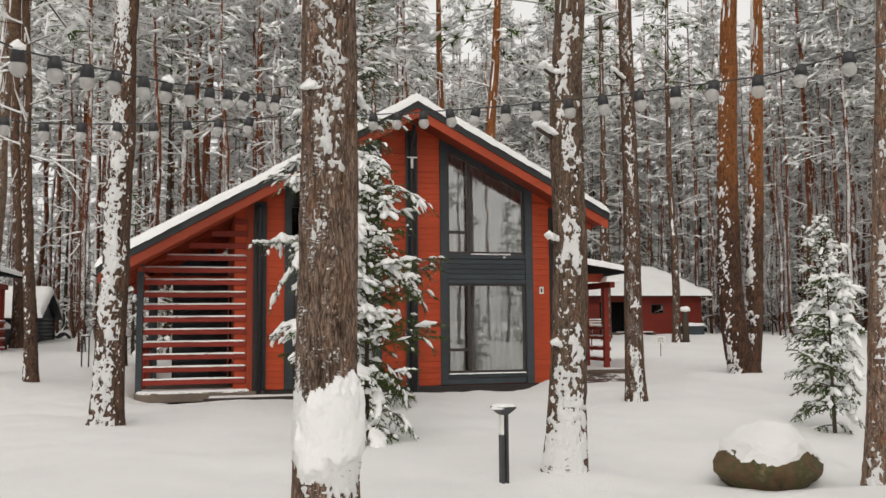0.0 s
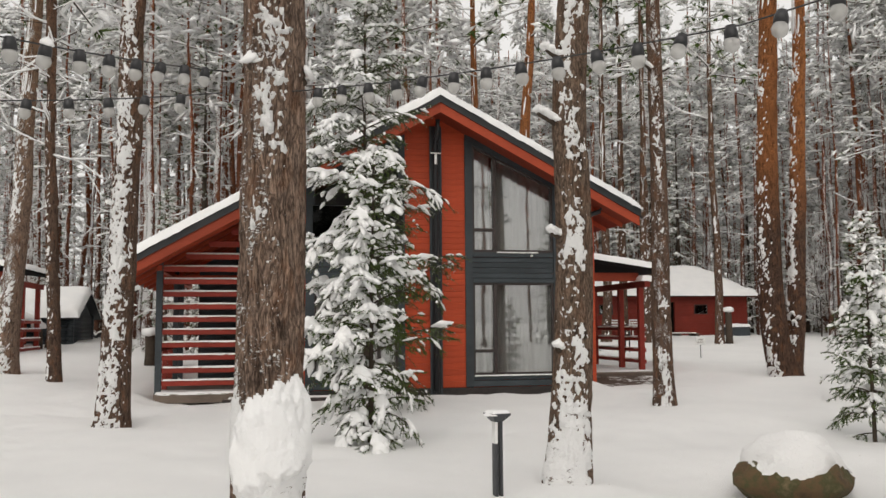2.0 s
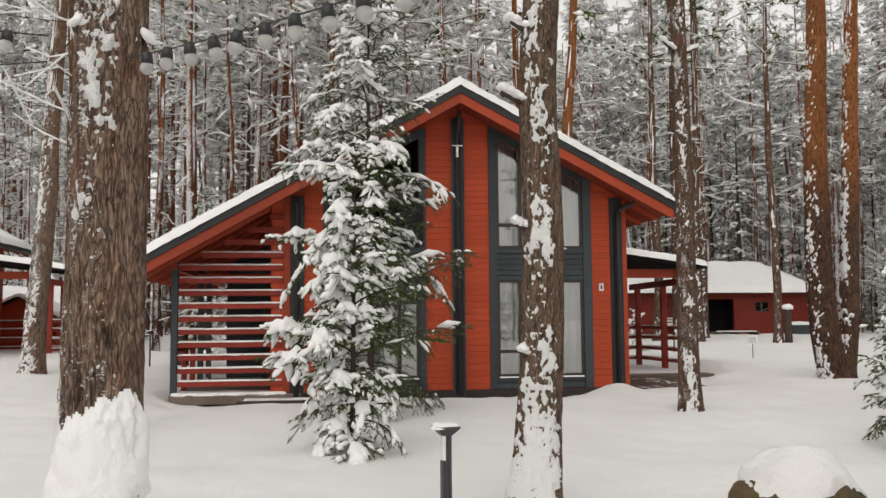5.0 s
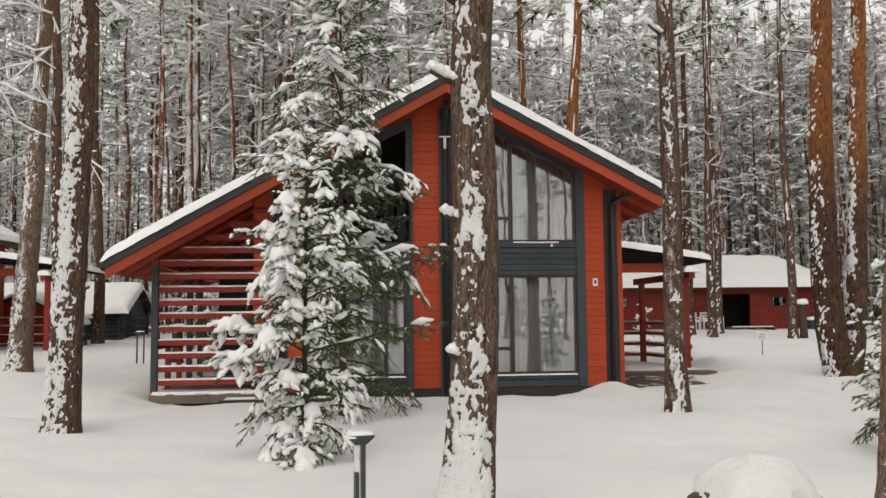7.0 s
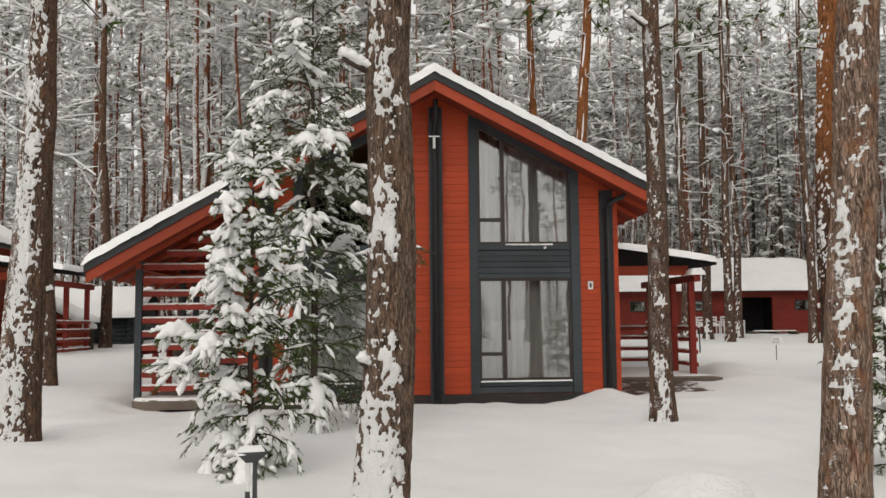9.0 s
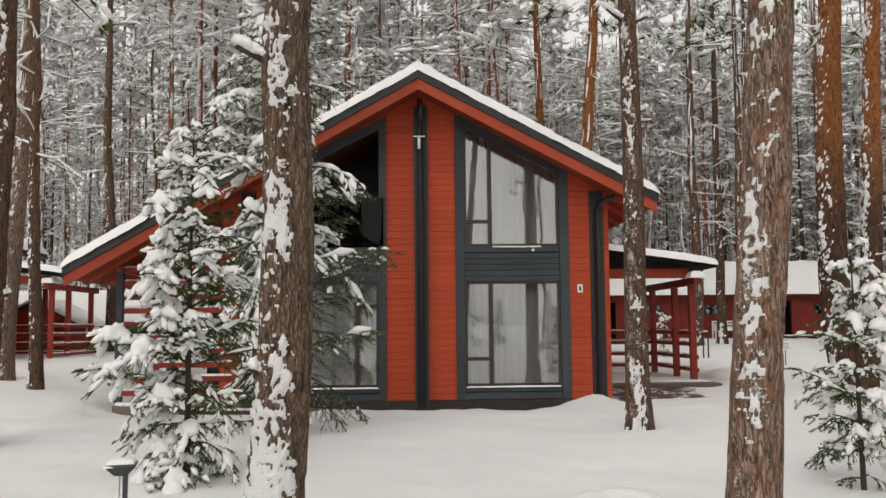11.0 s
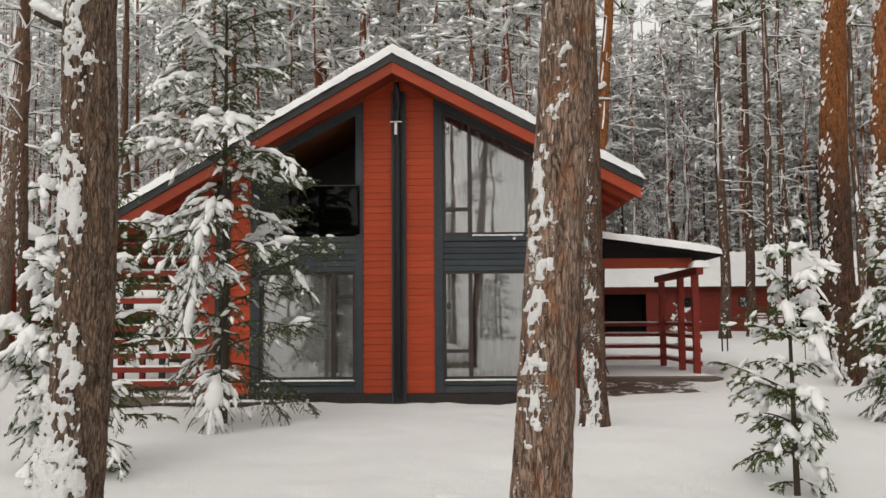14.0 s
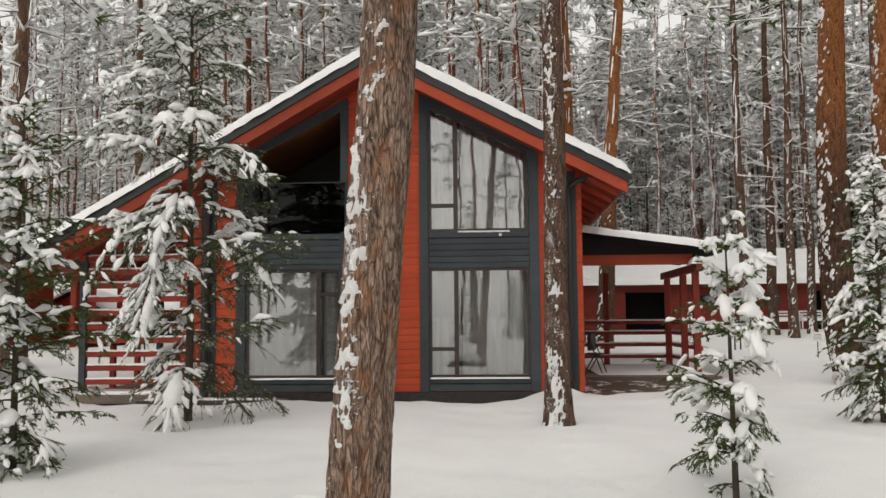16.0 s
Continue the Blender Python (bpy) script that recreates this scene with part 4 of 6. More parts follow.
def build_log_store(name, label, lo, hi, zw, zr, mat, at):
    """A small hut of round logs or boards with a snowy gable roof."""
    s = thing(name, label, "shed", at=at)
    w = Geo()
    z = 0.0
    while z < zw:
        for y in (lo[1], hi[1]):
            w.tube([(lo[0] - 0.15, y, z + 0.09), (hi[0] + 0.15, y, z + 0.09)], 0.1, 8)
        for x in (lo[0], hi[0]):
            w.tube([(x, lo[1] - 0.15, z + 0.09), (x, hi[1] + 0.15, z + 0.09)], 0.1, 8)
        z += 0.18
    part("siding", w, mat, s, "", True)
    for x in (lo[0], hi[0]):
        y0, y1 = lo[1] - 0.05, hi[1] + 0.05
        part("gable", Geo().add([(x + o, y, z2) for o in (-0.06, 0.06) for y, z2 in ((y0, zw - 0.05), (y1, zw - 0.05), ((y0 + y1) / 2, zr - 0.12))], [(0, 2, 1), (3, 4, 5), (0, 1, 4, 3), (1, 2, 5, 4), (2, 0, 3, 5)]), mat, s)
    xm, ym = (lo[0] + hi[0]) / 2, (lo[1] + hi[1]) / 2
    roof = lambda x, y: zw + (zr - zw) * (1 - np.abs(y - ym) / (hi[1] - ym + 0.45)) + 0 * x  # noqa: E731
    g = Geo()
    n = 9
    ys = np.linspace(lo[1] - 0.45, hi[1] + 0.45, n)
    v = [(x, y, float(roof(xm, y)) + o) for o in (-0.08, 0.0) for x in (lo[0] - 0.4, hi[0] + 0.4) for y in ys]
    f = []
    for j in range(n - 1):
        f += [(j, j + n, j + n + 1, j + 1), (2 * n + j, 2 * n + j + 1, 3 * n + j + 1, 3 * n + j), (j, j + 1, 2 * n + j + 1, 2 * n + j), (n + j, 3 * n + j, 3 * n + j + 1, n + j + 1)]
    f += [(0, 2 * n, 3 * n, n), (n - 1, 2 * n - 1, 4 * n - 1, 3 * n - 1)]
    part("roof", g.add(v, f), METAL, s)
    part("roof_snow", snow_sheet(Geo(), edged(lo[0] - 0.42, hi[0] + 0.42, 0.25), edged(lo[1] - 0.48, hi[1] + 0.48, 0.2), roof, 0.28, 91), SNOW, s, "deep snow on the roof", True)
    return s


build_log_store("log_store", "low dark grey log store under deep snow", (-20.6, 19.5), (-11.5, 24.0), 1.35, 2.45, DARK_WOOD, pose(0, 0, 0.75))


def build_board_hut(at):
    """A small hut of orange boards whose gable faces the clearing."""
    s = thing("board_hut", "small orange board hut with a snowy roof", "shed", at=at)
    half, zw, zr, depth = 1.35, 1.35, 2.05, 2.4
    edge = lambda z: half if z < zw else half * (zr - z) / (zr - zw)  # noqa: E731
    z = 0.0
    while z < zr - 0.16:
        g = Geo()
        w = edge(z + 0.13)
        board_profile(g, -w, w, z, 0.14, 0.0, 0.02)
        part("board", g, RED_WOOD, s)
        z += 0.14
    part("side_wall", Geo().box((half - 0.06, 0.02, 0.0), (half, depth, zw)), RED_WOOD, s)
    part("side_wall", Geo().box((-half, 0.02, 0.0), (-half + 0.06, depth, zw)), RED_WOOD, s)
    part("gable_wall", prism(Geo(), [(-half, 0.0), (half, 0.0), (half, zw), (0, zr), (-half, zw)], 0.012, 0.08), RED_WOOD, s)
    top = lambda x: zr + 0.10 - 0.52 * np.abs(x)  # noqa: E731
    for a, b in ((-half - 0.5, 0.0), (0.0, half + 0.5)):
        part("roof_slope", prism(Geo(), [(a, float(top(a)) - 0.09), (b, float(top(b)) - 0.09), (b, float(top(b))), (a, float(top(a)))], -0.3, depth + 0.3), METAL, s)
    part("roof_snow", snow_sheet(Geo(), edged(-half - 0.52, half + 0.52, 0.15), edged(-0.32, depth + 0.32, 0.2), lambda x, y: top(x), 0.12, 93), SNOW, s, "deep snow on the roof", True)


build_board_hut(pose(-14.35, 16.4, 0.72))

# ---- trees ----
def spine(seed, h, bend, lean=(0.0, 0.0)):
    """The line of a trunk: x and y offsets at height z."""
    def at(z):
        z = np.asarray(z, float)
        ox = lean[0] * z + bend * (fbm(z * 0.22 + 3.1, seed * 1.7, 0, seed) - 0.5) * np.minimum(z, 3) / 3 - 0
        oy = lean[1] * z + bend * (fbm(z * 0.22 + 9.4, seed * 2.3, 0, seed + 5) - 0.5) * np.minimum(z, 3) / 3
        return ox, oy
    return at


def trunk_meshes(seed, h, r0, line, sides, zs, rough, cover, base_snow=0.0, thick=0.02, flare=0.25, heap=None, grain=1.0, wind=(-122, 40), rise=0.0):
    """Bark and the snow blown onto it, as two skins; the snow shows where it stands proud."""
    zs = np.asarray(zs, float)
    a = np.arange(sides) / sides * 2 * np.pi
    A, Z = np.meshgrid(a, zs, indexing="ij")
    r = r0 * (1 - 0.80 * Z / h) * (1 + flare * np.exp(-np.maximum(Z, 0) / 0.35) * (1 + 0.35 * np.sin(3 * A + seed)))
    ca, sa = np.cos(A), np.sin(A)
    R = max(r0, 0.05)
    ridge = 1 - np.abs(2 * fbm(ca * R * 26 + 7, sa * R * 26 + seed, Z * 4.5, seed, 3) - 1)
    plates = vnoise(ca * R * 40 + 3 * Z, sa * R * 40 + 5 - 2 * Z, Z * 13 + ca * R * 9, seed + 2)
    rb = r * (1 + 0.10 * (fbm(ca * 1.3 + seed, sa * 1.3, Z * 0.7, seed + 9) - 0.5)) + rough * (ridge - 0.75) * 1.6 + rough * 0.6 * (plates - 0.5)
    ox, oy = line(Z)
    bark = np.stack([ox + rb * ca, oy + rb * sa, Z], -1)
    face = np.cos(A - math.radians(wind[0]))
    wx = vnoise(ca * R * 13, sa * R * 13 + 3, Z * 8, seed + 61) - 0.5
    wz = vnoise(ca * R * 13 + 9, sa * R * 13, Z * 8, seed + 62) - 0.5
    patch = fbm(ca * R * 7 + 2 + 0.9 * wx, sa * R * 7 + seed * 3 + 0.9 * wz, Z * 2.3 + 1.1 * wz, seed + 31, 3)
    U, V, W = ca * R * 30 * grain + 1.6 * wx, sa * R * 30 * grain + 8, Z * 27 * grain + 1.6 * wz
    bits = fbm(0.8 * U + 0.6 * W, 0.85 * V - 0.45 * W, 0.75 * W - 0.55 * U + 0.35 * V, seed + 41, 4)
    m = (patch - 0.5) * 2.5 + (bits - 0.5) * 2.9 + 1.6 * (face - math.cos(math.radians(wind[1]))) + cover - 0.5
    m = m + rise * smooth(1.7, 2.6, Z)
    m = m + base_snow * np.exp(-(np.maximum(Z, 0) / 0.55) ** 2) * (0.15 + 1.15 * face)
    t = smooth(0.0, 0.6, m) * thick * (0.35 + 1.3 * bits)
    if heap:
        hz, hh, ht = heap
        hump = np.exp(-((Z - hz - 0.10 * np.sin(2 * A + 1)) / hh) ** 2) * smooth(-0.5, 0.5, face) + 0.9 * (bits - 0.5) + 0.5 * (patch - 0.5)
        m = np.maximum(m, 3.0 * (hump - 0.45))
        t = t + ht * smooth(0.45, 0.95, hump) * (0.6 + 0.8 * patch)
    rs = np.where(m > 0, rb + t + rough * 0.3, rb - 0.012)
    skin = np.stack([ox + rs * ca, oy + rs * sa, Z], -1)
    n = len(zs)
    i, j = np.meshgrid(np.arange(sides), np.arange(n - 1), indexing="ij")
    k = (i + 1) % sides
    q = np.stack([i * n + j, k * n + j, k * n + j + 1, i * n + j + 1], -1).reshape(-1, 4)
    show = (m.reshape(-1)[q] > 0).any(1)
    top = [tuple(s * n + n - 1 for s in range(sides))]
    gb = Geo().add(bark.reshape(-1, 3), [tuple(x) for x in q.tolist()] + top)
    gs = Geo()
    if show.any():
        used, back_to = np.unique(q[show], return_inverse=True)
        gs.add(skin.reshape(-1, 3)[used], [tuple(x) for x in back_to.reshape(-1, 4).tolist()])
    return gb, gs


def turn_along(d):
    """Axes with x along d, for pillows of snow that lie along a twig."""
    d = d / (np.linalg.norm(d) + 1e-9)
    s = np.cross((0, 0, 1.0), d)
    if np.linalg.norm(s) < 1e-3:
        s = np.array((0, 1.0, 0))
    s /= np.linalg.norm(s)
    return np.stack([d, s, np.cross(d, s)], 1)


def brush(geo, p, d, length, n, r, wide):
    """A twig's needles: narrow blades standing round its axis."""
    d = d / (np.linalg.norm(d) + 1e-9)
    t = turn_along(d)
    for _ in range(n):
        s = r.uniform(0, 1) * length
        ang = r.uniform(0, 2 * np.pi)
        out = t[:, 1] * math.cos(ang) + t[:, 2] * math.sin(ang) * 0.7
        tip = p + d * (s + length * 0.30) + out * wide * r.uniform(0.6, 1.1)
        b = p + d * s
        w = np.cross(d, out) * wide * 0.16
        geo.add([b - w, b + w, tip], [(0, 1, 2)])


def dead_branches(gw, gs, r, line, z0, z1, n, length, rad, snowy, lift=(-0.15, 0.5), load=1.75):
    """Thin bare limbs, each with two side twigs and snow lying thick along them."""
    for k in range(n):
        z = z0 + (z1 - z0) * (k + r.uniform(-0.4, 0.4)) / n
        a = k * 2.4 + r.uniform(-0.6, 0.6)
        ln = length * r.uniform(0.35, 1.2)
        ox, oy = (float(v) for v in line(z))
        d = np.array((math.cos(a), math.sin(a), r.uniform(*lift)))
        s = np.linspace(0, 1, 3)[:, None]
        path = np.array((ox, oy, z)) + d * ln * s + np.array((0, 0, r.uniform(-0.35, 0.15))) * ln * s**2 + r.normal(0, 0.05, (3, 3)) * ln * s
        gw.tube(path[[0, 2]], (rad, rad * 0.4), 3, cap=False)
        twigs = [path]
        for k2 in (0, 1):
            q = path[k2] + (path[k2 + 1] - path[k2]) * r.uniform(0.2, 0.9)
            dd = (path[k2 + 1] - path[k2]) / np.linalg.norm(path[k2 + 1] - path[k2]) + r.normal(0, 0.6, 3)
            twigs.append(q + dd * np.linspace(0, 0.5 * ln, 2)[:, None])
        if r.uniform() < snowy * (0.3 + 0.7 * min(1.0, z / 8)):
            for tw in twigs:
                gs.tube(tw + np.array((0, 0, rad * 1.2)), np.linspace(rad * 1.25, rad * 0.8, len(tw)) * load * r.uniform(0.6, 1.25), 3, cap=False)
        else:
            for tw in twigs[1:]:
                gw.tube(tw, (rad * 0.5, rad * 0.25), 3, cap=False)


def pine_crown(gw, gn, gs, r, line, z0, h, n, reach, clumps, blades, fine=2, white=2):
    for _ in range(n):
        f = r.uniform(0, 1) ** 0.8
        z = z0 + (h - z0) * f
        a = r.uniform(0, 2 * np.pi)
        ln = reach * (1.05 - 0.75 * f) * r.uniform(0.6, 1.15)
        ox, oy = (float(v) for v in line(z))
        d = np.array((math.cos(a), math.sin(a), r.uniform(-0.1, 0.5)))
        end = np.array((ox, oy, z)) + d * ln - np.array((0, 0, 0.25)) * ln
        start = np.array((ox, oy, z))
        gw.tube([start, end], (0.035, 0.012), 3, cap=False)
        gs.tube([start + (0, 0, 0.03), end + (0, 0, 0.03)], (0.05, 0.03), 3, cap=False)
        for _ in range(clumps):
            c = start + (end - start) * r.uniform(0.35, 1.05) + r.normal(0, 0.16, 3) * ln * 0.6
            size = r.uniform(0.22, 0.46)
            for _ in range(blades):
                dd = r.normal(0, 1, 3)
                dd[2] = dd[2] * 0.7 - 0.3
                dd /= np.linalg.norm(dd)
                w = np.cross(dd, r.normal(0, 1, 3)) * 0.03
                gn.add([c - w, c + w, c + dd * size * r.uniform(0.7, 1.4)], [(0, 1, 2)])
            for _ in range(white):
                dd = (end - start) / ln + r.normal(0, 0.75, 3) * (1, 1, 0.7) - np.array((0, 0, 0.25))
                dd /= np.linalg.norm(dd)
                gs.lump(c + r.normal(0, 0.55, 3) * size + (0, 0, size * 0.15), (size * r.uniform(0.6, 1.35), size * r.uniform(0.15, 0.38), size * r.uniform(0.14, 0.31)), int(r.integers(0, 9999)), 0, fine, turn_along(dd), 0.7)


def pine_parts(seed, h, r0, sides=8, rings=12, dead=52, crown=22, clumps=3, blades=4, bend=0.5, lean=(0, 0), crown_from=0.44, rad=0.015, limb=1.5):
    """A pine of the woods: trunk, limbs, crown and the snow on them."""
    r = np.random.default_rng(seed)
    line = spine(seed, h, bend, lean)
    zs = np.concatenate([[-0.6, 0.0, 0.5], np.linspace(1.4, h, rings)])
    ox, oy = line(zs)
    gb = Geo().tube(np.stack([ox, oy, zs], -1), r0 * (1 - 0.8 * np.clip(zs, 0, h) / h) * (1 + 0.3 * np.exp(-np.maximum(zs, 0) / 0.35)), sides, cap=False)
    gw, gn, gs = Geo(), Geo(), Geo()
    dead_branches(gw, gs, r, line, h * 0.06, h * (crown_from + 0.2), dead, limb, rad, 0.94, load=2.1)
    pine_crown(gw, gn, gs, r, line, h * crown_from, h * 0.97, crown, 2.2, clumps, blades, 3, 3)
    return gb, gw, gn, gs


def pine(name, meshes, label, group="", at=None):
    t = thing(name, label, "tree", group, at=at)
    for nm, me in meshes:
        part(nm, me, [], t)
    return t


PINE_GEOS = []


def pine_mesh_set(geos, bark):
    PINE_GEOS.append(geos)
    gb, gw, gn, gs = geos
    return [("trunk", gb.mesh("trunk", [bark])), ("deadwood", gw.mesh("deadwood", [RIMED_TWIG])), ("crown", gn.mesh("crown", [RIMED_NEEDLE], False)), ("clinging_snow", gs.mesh("clinging_snow", [SNOW]))]


def finger(gs, path, rad, r, sides=6):
    """A rounded roll of snow along a twig."""
    n = len(path)
    s = np.linspace(0, 1, n)
    prof = rad * (0.25 + 0.75 * np.sqrt(np.clip(1 - np.abs(2 * s - 1) ** 3, 0, 1))) * r.uniform(0.7, 1.3, n)
    gs.tube(path + r.normal(0, rad * 0.12, (n, 3)), prof, sides, squash=0.85)


def drape(gs, path, width, seed, sides=11):
    """A thick cushion of snow lying over a bough, its edges hanging."""
    n = 13
    t0 = np.linspace(0, 1, len(path))
    t = np.linspace(0, 1, n)
    p = np.stack([np.interp(t, t0, path[:, k]) for k in range(3)], -1)
    tang = np.gradient(p, axis=0)
    tang /= np.linalg.norm(tang, axis=1)[:, None] + 1e-9
    side = np.cross(tang, (0, 0, 1.0))
    side /= np.linalg.norm(side, axis=1)[:, None] + 1e-9
    up = np.cross(side, tang)
    w = width * np.sin(np.pi * np.clip(t, 0.015, 0.985)) ** 0.5 * (0.65 + 0.5 * t) * (0.6 + 0.8 * vnoise(t * 5 + seed, seed * 0.37, 0, seed % 71))
    a = np.arange(sides) / sides * 2 * np.pi
    ca, sa = np.cos(a)[None, :], np.sin(a)[None, :]
    hgt = np.where(sa > 0, 0.62, 0.28)
    v = p[:, None] + side[:, None] * (ca * w[:, None])[..., None] + up[:, None] * (sa * hgt * w[:, None])[..., None]
    v[..., 2] += 0.22 * w[:, None] - 0.45 * ca**2 * w[:, None]
    q = v.reshape(-1, 3)
    wob = 0.30 + 0.85 * vnoise(q[:, 0] * 12, q[:, 1] * 12, q[:, 2] * 12 + seed, 5) + 0.65 * vnoise(q[:, 0] * 24 + seed, q[:, 1] * 24, q[:, 2] * 24, 6)
    mid = np.repeat(p, sides, axis=0)
    q = mid + (q - mid) * wob[:, None]
    f = [(i * sides + j, i * sides + (j + 1) % sides, (i + 1) * sides + (j + 1) % sides, (i + 1) * sides + j) for i in range(n - 1) for j in range(sides)]
    f += [tuple(range(sides))[::-1], tuple((n - 1) * sides + j for j in range(sides))]
    gs.add(q, f)


def near_spruce(seed, h, reach, boughs, load=1.0, low=0.05, droop=0.8, trunk_r=0.03, masses=0.0, whorl=0.0, top_reach=0.12, side=None):
    """A young spruce seen close: boughs with fans of needled twigs, each twig carrying its roll of snow."""
    r = np.random.default_rng(seed)
    gw, gn, gs = Geo(), Geo(), Geo()
    line = spine(seed, h, 0.12)
    zs = np.linspace(-0.3, h, 18)
    ox, oy = line(zs)
    gw.tube(np.stack([ox, oy, zs], -1), trunk_r * (1.03 - np.clip(zs / h, 0, 1)) + 0.004, 9)
    for k in range(boughs):
        f = low + (0.985 - low) * ((k + r.uniform(0, 0.8)) / boughs) ** 0.9
        if whorl:
            f = min(0.98, (math.floor(f * h / whorl) + 0.5 + r.normal(0, 0.07)) * whorl / h)
        z = f * h
        a = k * 2.399 + r.uniform(-0.5, 0.5)
        ln = (reach * (1 - f) ** 0.75 + top_reach) * r.uniform(0.55, 1.2) * (0.80 + 0.20 * float(smooth(0.04, 0.30, f)))
        bx, by = (float(v) for v in line(z))
        d = np.array((math.cos(a), math.sin(a), 0.0))
        heavy = load * r.uniform(0.5, 1.4) * (0.72 + 0.65 * f)
        if side is not None:
            heavy *= 1 + 0.9 * float(d[0] * side[0] + d[1] * side[1])
        lift = 0.15 + 0.75 * f + r.uniform(-0.2, 0.25)
        hang = droop * r.uniform(0.25, 1.4) * (0.45 + 0.6 * min(heavy, 1.2)) * (1.15 - 0.55 * f)
        steps = 9
        s = np.linspace(0, 1, steps)
        path = np.array((bx, by, z)) + d * ln * s[:, None] * (1 - 0.2 * hang * s[:, None]) + np.array((0, 0, 1.0)) * (ln * (lift * s - hang * s**1.8))[:, None]
        path = path + np.cross(d, (0, 0, 1.0)) * (ln * r.normal(0, 0.12) * s**2)[:, None]
        gw.tube(path, np.linspace(0.007 + 0.006 * ln, 0.003, steps), 5, cap=False)
        laden = r.uniform() < masses * heavy
        tw = max(5, int(ln / 0.055))
        for j in range(tw + 1):
            u = min(1.0, 0.10 + 0.90 * (j + r.uniform(0, 0.6)) / tw)
            i = min(steps - 2, int(u * (steps - 1)))
            p = path[i] + (path[i + 1] - path[i]) * (u * (steps - 1) - i)
            along = path[i + 1] - path[i]
            along /= np.linalg.norm(along) + 1e-9
            out = np.cross(along, (0, 0, 1.0)) * (1 if j % 2 else -1)
            dd = along * r.uniform(0.4, 0.9) + out * r.uniform(0.55, 1.2) + np.array((0, 0, r.uniform(-0.75, 0.2)))
            if j >= tw - 1:
                dd = along + r.normal(0, 0.15, 3)
            dd /= np.linalg.norm(dd)
            tl = (0.06 + 0.30 * ln * (1.15 - 0.8 * u)) * r.uniform(0.5, 1.3)
            sprays = [(p, dd, tl)]
            for _ in range(int(min(4, tl / 0.055))):
                w0 = r.uniform(0.2, 0.9)
                d2 = dd * 0.7 + np.cross(dd, (0, 0, 1.0)) * r.choice((-1, 1)) * r.uniform(0.4, 0.9) + np.array((0, 0, r.uniform(-0.5, 0.15)))
                sprays.append((p + dd * tl * w0 - np.array((0, 0, 0.3 * droop * tl * w0**2)), d2 / np.linalg.norm(d2), tl * r.uniform(0.3, 0.55)))
            for n0, (p1, d1, l1) in enumerate(sprays):
                fall = np.array((0, 0, 0.3 * droop * l1))
                q = np.linspace(0, 1, 3)[:, None]
                gw.tube(p1 + d1 * l1 * q[[0, 2]] - fall * q[[0, 2]] ** 2, (0.003, 0.0015), 3, cap=False)
                m = int(min(20, 6 + l1 / 0.010))
                uu = r.uniform(0, 1, m)
                base_p = p1 + d1 * l1 * uu[:, None] - fall * (uu**2)[:, None]
                t3 = turn_along(d1)
                an = r.uniform(0, 2 * np.pi, m)
                o3 = np.cos(an)[:, None] * t3[:, 1] + 0.8 * np.sin(an)[:, None] * t3[:, 2]
                tip = base_p + (o3 * 0.72 + d1 * 0.7 - np.array((0, 0, 0.15))) * (r.uniform(0.022, 0.040, m))[:, None]
                w = np.cross(d1, o3) * 0.0060
                gn.add(np.stack([base_p - w, base_p + w, tip], 1).reshape(-1, 3), [(3 * x, 3 * x + 1, 3 * x + 2) for x in range(m)])
                if r.uniform() < (0.60 if laden else 0.34 * min(1.3, heavy)) * (1.0 if n0 == 0 else 0.6):
                    qq = np.linspace(r.uniform(0.1, 0.5), r.uniform(0.75, 1.04), 4)[:, None]
                    rad = (0.013 + 0.050 * l1) * r.uniform(0.6, 1.6) * (1.3 if laden else 0.9)
                    finger(gs, p1 + d1 * l1 * qq - fall * qq**2 + np.array((0, 0, rad * 0.75)), rad, r, 5)
            if u > 0.35 and r.uniform() < 0.17 * heavy:
                sz = r.uniform(0.022, 0.055)
                gs.lump(p + dd * tl * 0.5 + (0, 0, 0.01), (sz * r.uniform(1.6, 2.8), sz, sz * r.uniform(0.5, 0.8)), int(r.integers(0, 9999)), 0, 1, turn_along(dd - np.array((0, 0, r.uniform(0, 0.8)))), 0.7)
        if laden:
            rise = np.gradient(path[:, 2]) / (np.linalg.norm(np.gradient(path[:, :2], axis=0), axis=1) + 1e-6)
            steep = s[np.argmax(rise < -1.0)] if (rise < -1.0).any() else 1.06
            u1 = min(steep, r.uniform(0.75, 1.06))
            uu = np.linspace(max(0.15, u1 - r.uniform(0.3, 0.6)), u1, 9)
            spread = np.stack([np.interp(np.minimum(uu, 1.0), s, path[:, k2]) for k2 in range(3)], -1)
            spread += (path[-1] - path[-2]) * np.maximum(uu - 1.0, 0)[:, None] * (steps - 1)
            broad = min(0.135, (0.030 + 0.075 * ln) * min(1.35, 0.6 + 0.5 * heavy))
            drape(gs, spread, broad, seed * 131 + k)
            for _ in range(int(r.integers(3, 7))):
                c = spread[int(r.integers(2, 9))]
                o = np.cross(along, (0, 0, 1.0)) * r.choice((-1, 1)) * r.uniform(0.3, 1.0) + along * r.uniform(0, 0.6) - np.array((0, 0, r.uniform(0.3, 1.1)))
                finger(gs, c + o * broad * np.linspace(0.3, r.uniform(1.2, 2.3), 5)[:, None], broad * r.uniform(0.22, 0.42), r, 6)
